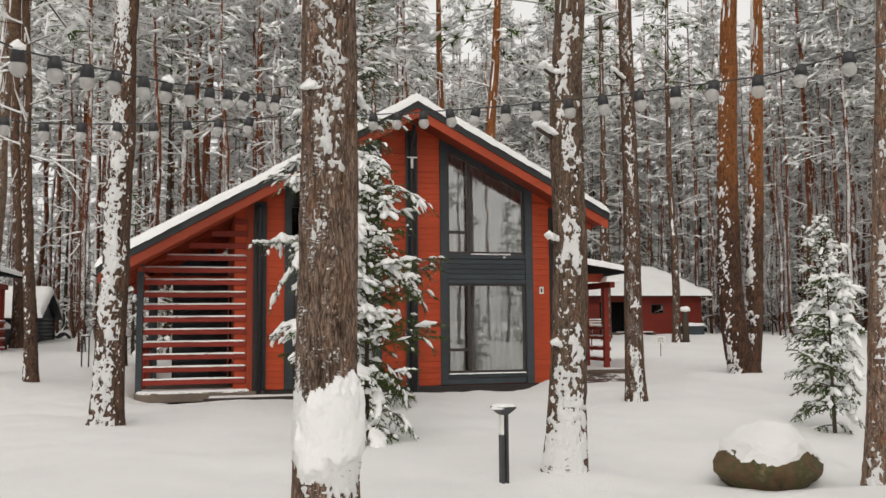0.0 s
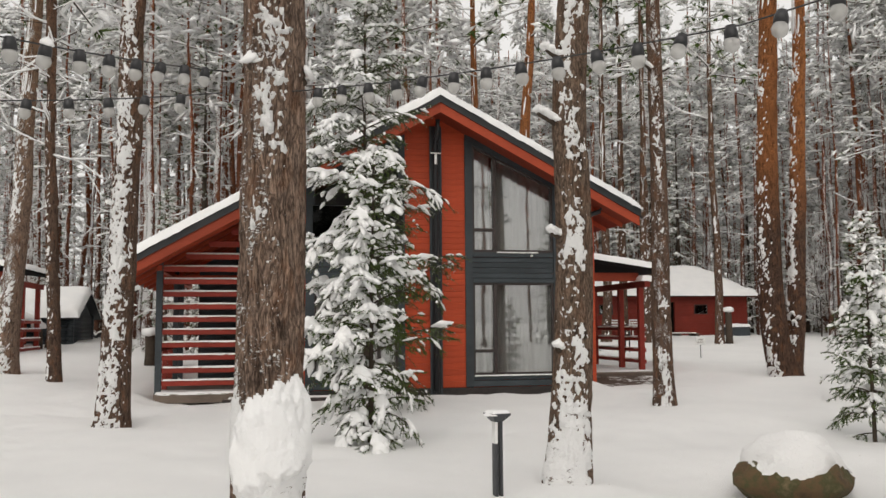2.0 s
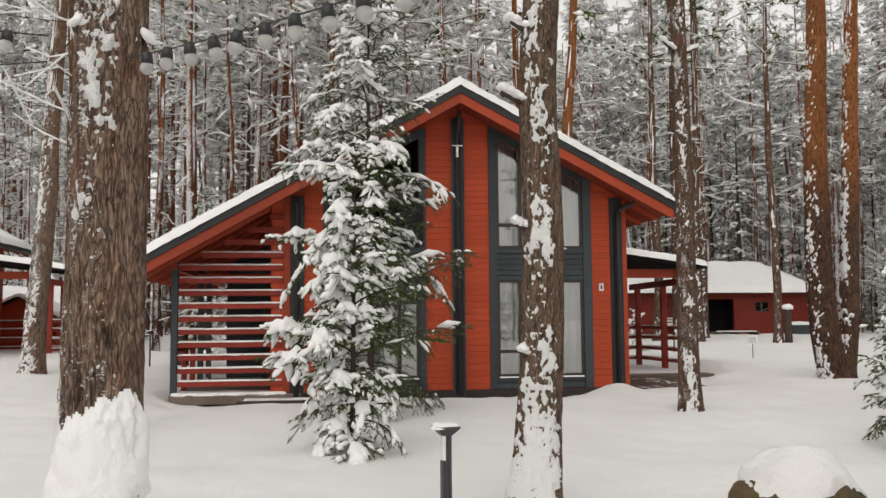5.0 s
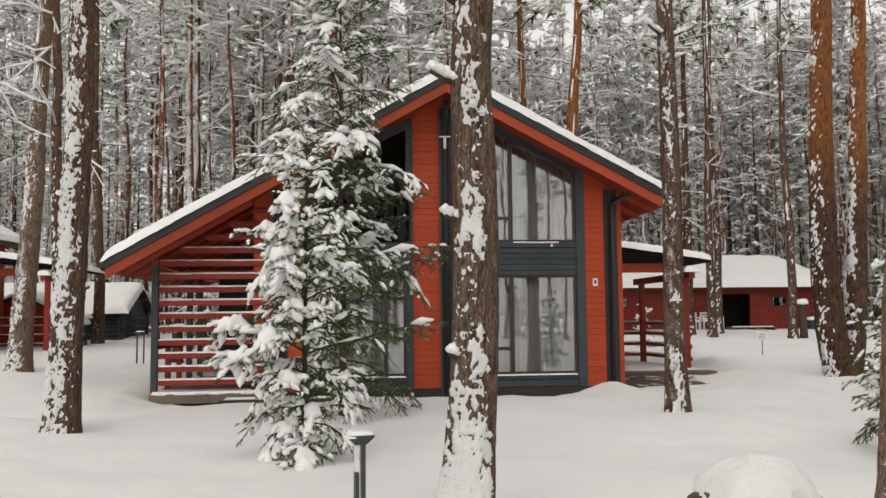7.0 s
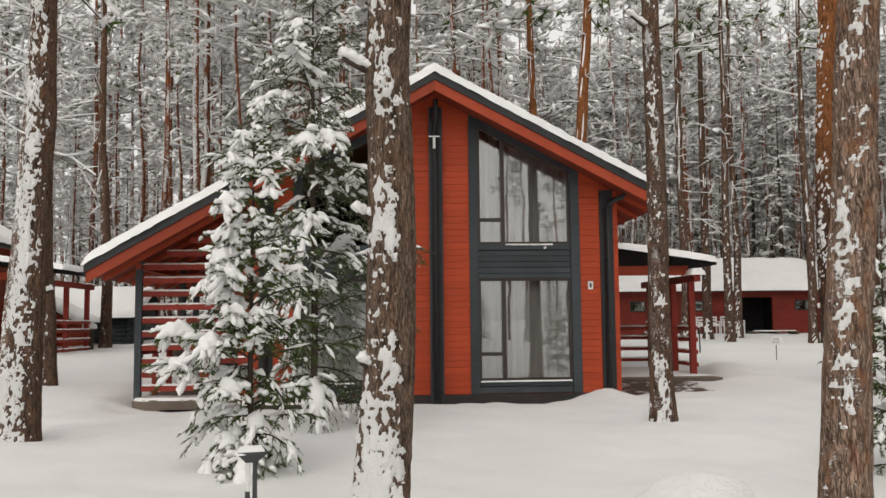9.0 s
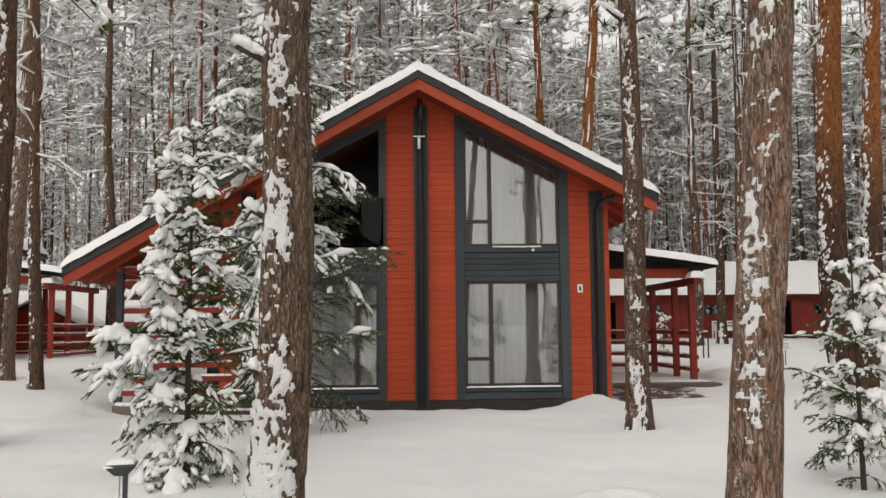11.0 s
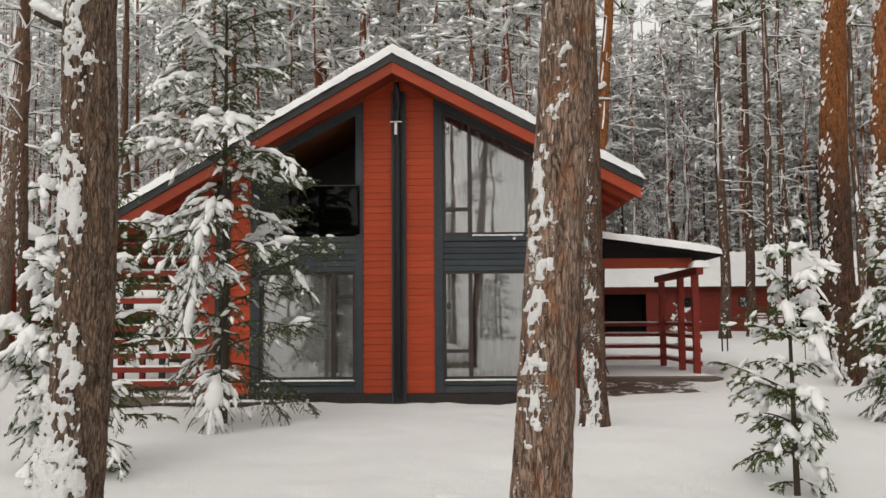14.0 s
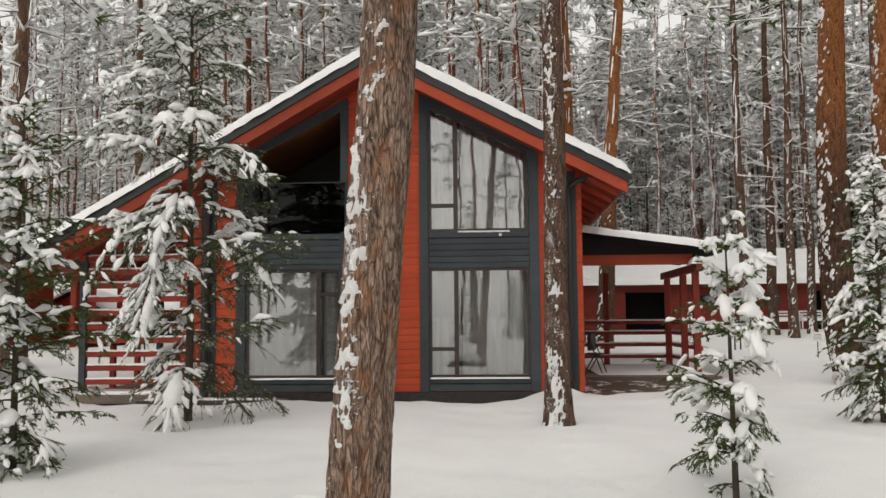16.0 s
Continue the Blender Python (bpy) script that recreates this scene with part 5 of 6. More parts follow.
        for a0 in range(1, steps - 2):
            if r.uniform() < (0.35 if laden else 0.38 * heavy):
                rad = (0.012 + 0.030 * ln) * r.uniform(0.55, 1.6)
                finger(gs, path[a0:a0 + 3] + np.array((r.normal(0, 0.3 * rad), r.normal(0, 0.3 * rad), rad * 0.6)), rad, r, 6)
    gs.lump((bx, by, h), (0.025, 0.025, 0.05), seed, 0, 0)
    return gw, gn, gs


def spruce_geos(seed, h, reach, branches, twigs, blades, snow=1.0, low=0.08, droop=0.8, blade_w=0.06, pillow=0.5):
    """A spruce of the woods: hanging boughs with side twigs, needles and pillows of snow."""
    r = np.random.default_rng(seed)
    gw, gn, gs = Geo(), Geo(), Geo()
    line = spine(seed, h, 0.10)
    zs = np.linspace(-0.3, h, 4)
    ox, oy = line(zs)
    gw.tube(np.stack([ox, oy, zs], -1), (0.013 * h + 0.012) * (1.02 - np.clip(zs / h, 0, 1)), 4)
    for k in range(branches):
        f = low + (0.985 - low) * ((k + r.uniform(0, 0.8)) / branches) ** 0.92
        z = f * h
        a = k * 2.399 + r.uniform(-0.5, 0.5)
        ln = reach * (1 - f) ** 0.7 * r.uniform(0.5, 1.25) + 0.04 * h * (1 - f) + 0.05
        bx, by = (float(v) for v in line(z))
        d = np.array((math.cos(a), math.sin(a), 0.0))
        lift = 0.20 + 0.60 * f + r.uniform(-0.15, 0.15)
        hang = droop * r.uniform(0.5, 1.5) * (1.15 - 0.6 * f)
        s = np.linspace(0, 1, 3)
        path = np.array((bx, by, z)) + d * ln * s[:, None] * (1 - 0.18 * hang * s[:, None]) + np.array((0, 0, 1.0)) * (ln * (lift * s - hang * s**1.8))[:, None]
        loaded = r.uniform() < snow
        for j in range(twigs):
            u = 0.15 + 0.85 * (j + r.uniform(0, 0.7)) / twigs
            i = min(1, int(u * 2))
            p = path[i] + (path[i + 1] - path[i]) * (u * 2 - i)
            along = path[i + 1] - path[i]
            along /= np.linalg.norm(along) + 1e-9
            sd = np.cross(along, (0, 0, 1.0)) * (1 if j % 2 else -1)
            dd = along * 0.8 + sd * r.uniform(0.3, 1.0) + np.array((0, 0, -r.uniform(0.1, 0.8) * droop))
            dd /= np.linalg.norm(dd)
            tl = (0.07 + 0.27 * ln * (1.2 - 0.7 * u)) * r.uniform(0.6, 1.25)
            brush(gn, p, dd, tl, blades, r, blade_w)
            if loaded and r.uniform() < 0.68:
                w = (0.035 + 0.17 * tl) * r.uniform(0.6, 1.4)
                gs.lump(p + dd * tl * r.uniform(0.35, 0.65) + (0, 0, 0.008 + 0.30 * w), (tl * r.uniform(0.35, 0.7), w, w * r.uniform(0.55, 1.0)), int(r.integers(0, 9999)), 0, 2, turn_along(dd + r.normal(0, 0.15, 3)), 0.55)
        if loaded and r.uniform() < pillow:
            gs.tube(path + np.array((0, 0, 0.05)), np.array((0.02, 0.034, 0.008)) * (0.6 + 0.5 * ln), 3, cap=False)
        else:
            gw.tube(path[[0, 2]], (0.012 + 0.006 * ln, 0.004), 3, cap=False)
    return gw, gn, gs


def spruce(name, geos, label, at, group="", needles=NEEDLE):
    gw, gn, gs = geos
    t = thing(name, label, "tree", group, at=at)
    part("trunk", gw, TWIG, t, "", True)
    part("foliage", gn, needles, t)
    part("clinging_snow", gs, SNOW, t, "", True)
    return t


def base(x, y, sink=0.0):
    return float(ground_z(x, y)) - sink


def big_pine(x, y, h, r0, bark, label, seed, cover, base_snow, lean, sides=72, rough=0.014, bend=0.35, stubs=(), thick=0.015, dead=3, dense=5.5, heap=None, sweep=None, dz=0.035, grain=1.0, wind=(-122, 40), mound=False, rise=0.0):
    """A pine that the path passes near: bark plates and clinging snow as geometry."""
    z0 = base(x, y)
    plain = spine(seed, h, bend, lean)

    def line(z):
        ox, oy = plain(z)
        return (ox + sweep[0] * (1 - np.exp(-np.maximum(z, 0) / sweep[1])), oy) if sweep else (ox, oy)

    zs = np.concatenate([np.arange(-0.35, dense, dz), np.linspace(dense + 0.2, h, 26)])
    gb, gts = trunk_meshes(seed, h, r0, line, sides, zs, rough, cover, base_snow, thick, heap=heap, grain=grain, wind=wind, rise=rise)
    r = np.random.default_rng(seed)
    gw, gn, gs = Geo(), Geo(), Geo()
    dead_branches(gw, gs, r, line, 5.2, h * 0.6, dead, 0.5 if dead < 5 else 1.4, 0.014, 0.9)
    for z, a, ln in stubs:
        sx, sy = (float(v) for v in line(z))
        rr = r0 * (1 - 0.8 * z / h)
        d = np.array((math.cos(a), math.sin(a), 0.45))
        p0 = np.array((sx, sy, z)) + d * rr * 0.7
        gw.tube([p0, p0 + d * ln * 0.6, p0 + d * ln], (0.028, 0.022, 0.015), 7)
        for k in range(4):
            gs.lump(p0 + d * ln * (0.15 + 0.28 * k) + (r.normal(0, 0.012), r.normal(0, 0.012), 0.03), (ln * 0.3, 0.06, 0.055), seed + int(z * 10) + k, 0, 1, turn_along(d))
    pine_crown(gw, gn, gs, r, line, h * 0.6, h, 20, 2.6, 3, 10)
    t = thing("pine", label, "tree", at=pose(x, y, z0))
    part("trunk", gb, bark, t, "", True)
    part("deadwood", gw, TWIG, t, "", True)
    part("crown", gn, NEEDLE, t)
    part("trunk_snow", gts, CRUST, t, "snow plastered on the bark", True)
    part("branch_snow", gs, SNOW, t, "", True)
    if mound:
        A, Z = np.meshgrid(np.radians(np.linspace(-205, 15, 100)), np.linspace(0.30, 1.20, 90), indexing="ij")
        ca, sa = np.cos(A), np.sin(A)
        n = fbm(ca * 1.6 + 4, sa * 1.6, Z * 3.2, 12, 3) - 0.5
        fine = fbm(ca * 5 + 2, sa * 5 + 1.5 * Z, Z * 13 + 2 * ca, 15, 4) - 0.5
        m = 1 - np.abs((A - math.radians(-78)) / 1.5) ** 4 - np.abs((Z - 0.83 + 0.05 * np.sin(2 * A)) / 0.25) ** 3 + 1.2 * n + 1.3 * fine
        rm = r0 * (1 - 0.8 * Z / h) * (1 + 0.25 * np.exp(-Z / 0.35)) + 0.004 + 0.042 * smooth(0.0, 1.0, m) * (1 + 0.6 * n + 0.4 * fine)
        ox, oy = line(Z)
        q0 = np.stack([ox + rm * ca, oy + rm * sa, Z], -1).reshape(-1, 3)
        u, w = np.meshgrid(np.arange(99), np.arange(89), indexing="ij")
        f = np.stack([u * 90 + w, (u + 1) * 90 + w, (u + 1) * 90 + w + 1, u * 90 + w + 1], -1).reshape(-1, 4)
        keep = f[(m.reshape(-1)[f] > 0).any(1)]
        used, f = np.unique(keep, return_inverse=True)
        p, f = q0[used], [tuple(x) for x in f.reshape(-1, 4).tolist()]
        part("snow_mound", Geo().add(p, f), SNOW, t, "thick mound of snow stuck to the trunk", True)
    return t


big_pine(-3.785, -14.66, 17, 0.186, BARK_GREY, "thick grey-brown pine trunk with light cables tied to it", 11, -0.80, 0.1, (-0.010, 0.0), grain=1.5, stubs=((2.64, -0.3, 0.06), (2.70, -2.5, 0.06)), thick=0.02, dense=3.6, sides=120, dz=0.02, heap=(0.74, 0.26, 0.012), mound=True, rise=0.20, wind=(-100, 62))
big_pine(-1.11, -11.785, 18, 0.183, BARK_ASH, "grey-brown pine trunk plastered with snow on one side", 23, 0.30, 1.9, (0.046, 0.0), sides=112, dz=0.021, dense=4.6, stubs=((3.85, 3.4, 0.16), (3.22, 3.3, 0.22), (2.15, 3.35, 0.13), (1.12, 3.6, 0.10)), wind=(-116, 26))
big_pine(1.61, -12.88, 18, 0.143, BARK_PALE, "reddish flaking pine trunk with streaks of snow", 37, -0.05, 0.3, (0.078, 0.0), thick=0.009, bend=0.25, sides=104, dz=0.021, dense=4.4, wind=(-137, 33))
big_pine(-5.95, -5.55, 19, 0.225, BARK_BROWN, "pine trunk heavily plastered with snow", 41, -0.72, 0.1, (0.025, 0.0), grain=1.0, thick=0.02, dense=7, sides=80, dz=0.034, stubs=((3.2, 2.6, 0.15), (1.9, 0.3, 0.12)), wind=(-104, 84))
big_pine(3.04, -5.2, 19, 0.168, BARK_BROWN, "slim pine trunk streaked with snow", 53, 0.04, 0.5, (0.0, 0.0), bend=0.05, thick=0.01, dense=8, sides=60, dz=0.042, stubs=((5.85, 3.6, 0.3), (5.85, 0.1, 0.22), (4.5, 0.2, 0.12)), wind=(-116, 26))
big_pine(9.10, 0.45, 20, 0.335, BARK_RED, "leaning orange-barked pine with a snowy foot", 61, -0.40, 0.5, (0.036, 0.0), bend=0.3, dense=9, sides=56, dz=0.05, sweep=(-0.44, 0.8), thick=0.04, wind=(-160, 48))
big_pine(9.46, 0.85, 19, 0.25, BARK_RED, "orange-barked pine growing beside a leaning one", 67, 0.2, 0.8, (0.034, 0.0), bend=0.3, dense=9, sides=44, dz=0.05, sweep=(0.40, 1.6), thick=0.04, stubs=((1.15, -2.2, 0.24), (1.4, -2.4, 0.2), (1.3, -1.9, 0.16)), wind=(-168, 30))
big_pine(-9.82, 3.6, 19, 0.27, BARK_GREY, "pine trunk with snow blown on its side", 71, -0.1, 0.2, (0.045, 0.0), dense=7, sides=48, dz=0.05, wind=(-110, 45))
big_pine(-11.4, 16.0, 21, 0.21, BARK_BROWN, "tall bare pine trunk beside a snowy porch", 73, -0.5, 0.2, (-0.026, 0.0), dense=8, sides=28, dead=16, dz=0.05)
big_pine(-8.4, 2.2, 16, 0.15, BARK_BROWN, "thin leaning pine trunk in the snow", 79, -0.3, 0.2, (-0.05, 0.05), dense=6, sides=28, dead=16, dz=0.05)
for k, (x, y, rad) in enumerate(((17.1, 17.9, 0.20), (12.0, 19.1, 0.22), (13.8, 21.2, 0.22), (13.9, 18.9, 0.20), (16.2, 23.5, 0.2), (5.1, 15.3, 0.24), (5.7, 12.8, 0.30))):
    big_pine(x, y, 20, rad, BARK_BROWN if k < 5 else BARK_RED, "slim snow-streaked pine by the red building" if k < 5 else "tall orange pine trunk behind the cabin", 83 + 3 * k, -0.2, 0.2, ((-0.006, 0.0), (0.004, 0.0), (0.0, 0.0), (0.006, 0.0), (0.004, 0.0), (-0.02, 0.0), (0.07, 0.0))[k], dense=6, sides=20, dead=22, dz=0.09)

spruce("spruce", near_spruce(5, 3.75, 1.06, 80, 1.12, 0.03, 0.72, 0.035, 0.62, side=(-0.8, -0.6)), "young spruce with boughs bent under thick snow", pose(-2.47, -8.45, base(-2.47, -8.45, 0.10)))
spruce("spruce", near_spruce(9, 7.6, 1.04, 82, 1.15, 0.06, 0.80, 0.055, 0.36, top_reach=0.7, side=(-0.8, -0.6)), "slender spruce with drooping snow-laden boughs", pose(-2.08, -4.7, base(-2.08, -4.7)), needles=FROSTED_NEEDLE)
spruce("spruce", near_spruce(14, 3.45, 0.76, 96, 1.05, 0.02, 0.8, 0.035, 0.55), "bushy young spruce covered in snow", pose(7.2, -5.1, base(7.2, -5.1)))
spruce("spruce", near_spruce(19, 2.45, 0.62, 48, 1.15, 0.05, 0.66, 0.026, 0.6, 0.26, 0.16, side=(0.6, -0.2)), "small spruce sapling carrying clumps of snow", pose(4.36, -8.82, base(4.36, -8.82)))
spruce("spruce", near_spruce(29, 1.5, 0.5, 18, 1.2, 0.05, 0.7, 0.02, 0.6), "little snow-covered spruce behind the porch", pose(8.6, 12.5, base(8.6, 12.5)))

# the woods around: a few kinds of pine, spruce and bare sapling, set out as single trees
pine_kinds = []
for k in range(8):
    h = (21, 24, 19, 23, 26, 20, 25, 17)[k]
    pine_kinds.append(pine_mesh_set(pine_parts(100 + k, h, (0.15, 0.19, 0.12, 0.16, 0.21, 0.11, 0.14, 0.10)[k], dead=(26, 20, 30, 28, 20, 32, 26, 34)[k], crown=30, crown_from=0.42, limb=1.1, bend=0.9, lean=((0.01, 0), (0, 0), (0.03, 0.01), (-0.015, 0), (0, 0.01), (-0.035, 0), (0.006, 0), (0.02, 0))[k]), BARK_FAR))
for k in range(4):
    pine_kinds.append(pine_mesh_set(pine_parts(120 + k, (22, 19, 24, 21)[k], (0.12, 0.10, 0.15, 0.13)[k], dead=(22, 26, 18, 20)[k], crown=24, bend=0.7, crown_from=0.46, limb=0.8, lean=((0.0, 0), (0.015, 0), (-0.01, 0), (0.03, 0))[k]), BARK_FAR))
spruce_kinds = []
for k in range(5):
    gw, gn, gs = spruce_geos(200 + k, (6.5, 10.0, 4.0, 13.0, 16.0)[k], (1.4, 1.7, 1.1, 2.0, 2.2)[k], (60, 78, 46, 88, 98)[k], 4, 8, 0.75, 0.05, 0.8, 0.17, 0.7)
    spruce_kinds.append([("trunk", gw.mesh("trunk", [TWIG])), ("foliage", gn.mesh("foliage", [RIMED_NEEDLE], False)), ("clinging_snow", gs.mesh("clinging_snow", [SNOW]))])
bare_kinds = [pine_mesh_set(pine_parts(150 + k, 22 + k, 0.14, 6, 8, 18, 24, 3, 4, crown_from=0.50, limb=0.9), BARK_FAR) for k in range(3)]


def sapling_geos(seed, h):
    """A bare young broadleaf: a thin stem with rising, forking, snow-lined twigs."""
    r = np.random.default_rng(seed)
    line = spine(seed, h, 0.8)
    zs = np.linspace(-0.2, h, 10)
    ox, oy = line(zs)
    gw, gs = Geo(), Geo()
    gw.tube(np.stack([ox, oy, zs], -1), np.linspace(0.045, 0.01, 10), 5)
    dead_branches(gw, gs, r, line, h * 0.15, h * 0.98, 46, 1.3, 0.010, 0.95, (0.1, 1.0), 1.8)
    return gw, gs


sapling_kinds = []
for k in range(3):
    gw, gs = sapling_geos(300 + k, (5.0, 7.5, 9.5)[k])
    sapling_kinds.append([("stem", gw.mesh("stem", [TWIG])), ("clinging_snow", gs.mesh("clinging_snow", [SNOW]))])


def open_ground(x, y):
    """Whether a spot is kept clear of wild trees."""
    if y < 9 and y > -24.5 and -17 < x < 17:
        return True
    if -30 < x < -10 and 4 < y < 26:
        return True
    if -10 <= x < 4.5 and y < 13.5 and y > -24.5:
        return True
    if 4.5 <= x < 27 and 0 < y < 36.5:
        return True
    return False


def scatter(kinds, count, spots, label, group, name, lo, hi, mind, stretch=(-99, 99), joined=None):
    r = np.random.default_rng(count + 100 + int(lo))
    made, tries = 0, 0
    while made < count and tries < 40 * count:
        tries += 1
        u = r.uniform()
        y = lo + (hi - lo) * u
        left, right = (-1 - 0.6 * (y + 17), -1 + 0.9 * (y + 20)) if y > 0 else (-22, 26)
        x = r.uniform(max(left, stretch[0]), min(right, stretch[1]))
        if open_ground(x, y) or any((x - a) ** 2 + (y - b) ** 2 < mind * mind for a, b in spots):
            continue
        spots.append((x, y))
        s = r.uniform(0.85, 1.15)
        k = int(r.integers(0, len(kinds)))
        made += 1
        if joined is not None:
            joined.append((kinds[k], x, y, r.uniform(0, 6.28), s))
            continue
        t = thing(name, label[k] if isinstance(label, list) else label, "tree", group, at=pose(x, y, base(x, y, 0.05), 0, 0, r.uniform(0, 360) if name != "pine" else r.uniform(-50, 50)))
        t.scale = (s, s, s)
        for nm, me in kinds[k]:
            part(nm, me, [], t)


spots, back_rows = [], []
kind_numbers = list(range(len(pine_kinds))), list(range(len(pine_kinds), len(PINE_GEOS)))
scatter(kind_numbers[0], 45, spots, "tall bare pine trunk with snowy limbs in the woods", "pines of the woods", "pine", 36.5, 48, 1.2, (2, 60), back_rows)
scatter(spruce_kinds[1:], 42, spots, "snow-laden spruce among the pines", "spruces of the woods", "spruce", 36.5, 46, 1.1, (0, 60))
scatter(kind_numbers[1], 34, spots, "tall slim pine trunk behind the red building", "pines of the woods", "pine", 36.8, 52, 1.0, (4, 70), back_rows)
scatter(bare_kinds + pine_kinds[:4], 46, spots, "tall slim pine trunk in the woods", "pines of the woods", "pine", 14, 40, 1.0, (25, 70))
scatter(bare_kinds, 14, spots, "tall slim pine trunk in the woods", "pines of the woods", "pine", 26.2, 42, 1.0, (-30, -7))
scatter(pine_kinds + pine_kinds[8:], 150, spots, "tall bare pine trunk with snowy limbs in the woods", "pines of the woods", "pine", 10, 54, 1.2)
scatter(spruce_kinds, 62, spots, "snow-laden spruce among the pines", "spruces of the woods", "spruce", 11, 54, 1.1)
scatter(kind_numbers[0][:8], 26, spots, "tall pine with snowy limbs behind the red building", "pines of the woods", "pine", 37, 50, 0.8, (2, 32), back_rows)
scatter(bare_kinds, 44, spots, "tall slim pine trunk in the woods", "pines of the woods", "pine", 11, 34, 0.8)
scatter(sapling_kinds, 50, spots, "bare sapling with snow along its twigs", "saplings of the woods", "sapling", 10, 44, 0.8)
behind = []
scatter(bare_kinds, 16, behind, "tall bare pine trunk with snowy limbs in the woods", "pines of the woods", "pine", -62, -33, 2.2)
scatter(spruce_kinds[:3], 16, behind, "snow-laden spruce among the pines", "spruces of the woods", "spruce", -60, -30, 2.0)

# the far woods, too many to count
wood_sets = []
for k in range(4):
    wood_sets.append(pine_parts(400 + k, 17 + 2 * k, 0.15, 5, 6, 9, 16, 3, 4, bend=0.8, rad=0.022, crown_from=0.30))
spruce_sets = [spruce_geos(410 + k, 8 + 3.5 * k, 2.0, 50, 3, 4, 0.92, 0.03, 0.8, 0.25) for k in range(3)]


def gather(geo_list, places):
    out = Geo()
    for (gi, x, y, a, s) in places:
        src = geo_list[gi]
        v = np.concatenate(src.v) * s
        c, sn = math.cos(a), math.sin(a)
        v = np.stack([v[:, 0] * c - v[:, 1] * sn + x, v[:, 0] * sn + v[:, 1] * c + y, v[:, 2] + base(x, y, 0.1)], -1)
        out.add(v, src.f)
    return out


r = np.random.default_rng(77)
places, places2 = [], []
while len(places) < 200:
    y = r.uniform(48, 92)
    places.append((int(r.integers(0, 4)), r.uniform(-1 - 0.6 * (y + 17), -1 + 0.9 * (y + 20)), y, r.uniform(0, 6.28), r.uniform(0.95, 1.4)))
for k in range(75):
    y = r.uniform(46, 75)
    places.append((int(r.integers(0, 4)), r.uniform(8, -1 + 0.9 * (y + 20)), y, r.uniform(0, 6.28), r.uniform(1.0, 1.3)))
while len(places2) < 150:
    y = r.uniform(50, 98)
    places2.append((int(r.integers(0, 3)), r.uniform(-1 - 0.6 * (y + 17), -1 + 0.9 * (y + 20)), y, r.uniform(0, 6.28), r.uniform(0.8, 1.4)))
back_woods = thing("back_rows", "rows of tall snowy pines behind the red building", "forest", kind="stuff")
for idx, nm, mat in ((0, "trunks", BARK_FAR), (1, "limbs", RIMED_TWIG), (2, "needles", RIMED_NEEDLE), (3, "snow", SNOW)):
    tagged(part(nm, gather([w[idx] for w in PINE_GEOS], back_rows), mat, back_woods, "", idx in (0, 3)), kind="stuff")
woods = thing("far_woods", "distant snowy pine and spruce woods", "forest", kind="stuff")
for idx, nm, mat in ((0, "trunks", BARK_FAR), (1, "limbs", RIMED_TWIG), (2, "needles", RIMED_NEEDLE), (3, "snow", SNOW)):
    tagged(part(nm, gather([w[idx] for w in wood_sets], places), mat, woods, "", idx in (0, 3)), kind="stuff")
for idx, nm, mat in ((1, "spruce_needles", RIMED_NEEDLE), (2, "spruce_snow", SNOW)):
    tagged(part(nm, gather([w[idx] for w in spruce_sets], places2), mat, woods, "", idx == 2), kind="stuff")


# unseen woods added to the sides and behind, to shade the clearing from the low sky
side_sets = [spruce_geos(430 + k, 16 + 3 * k, 3.0, 44, 3, 4, 0.5, 0.02, 0.8, 0.7) for k in range(3)]
r = np.random.default_rng(91)
ring = []
while len(ring) < 100:
    a, d = r.uniform(0, 2 * np.pi), r.uniform(24, 58)
    x, y = d * math.sin(a), -10 + d * math.cos(a)
    if y > 4 and -6 - 0.6 * (y + 17) < x < 4 + 0.9 * (y + 20):
        continue
    if (y > -12 and abs(x) < 26) or (y < -18 and abs(x) < 20):
        continue
    ring.append((int(r.integers(0, 3)), x, y, r.uniform(0, 6.28), r.uniform(0.8, 1.3)))
side_woods = thing("side_woods", "unseen spruce woods added to block low sky light", "forest", kind="stuff")
for idx, nm, mat in ((0, "trunks", TWIG), (1, "needles", NEEDLE), (2, "snow", SNOW)):
    tagged(part(nm, gather([w[idx] for w in side_sets], ring), mat, side_woods), kind="stuff")


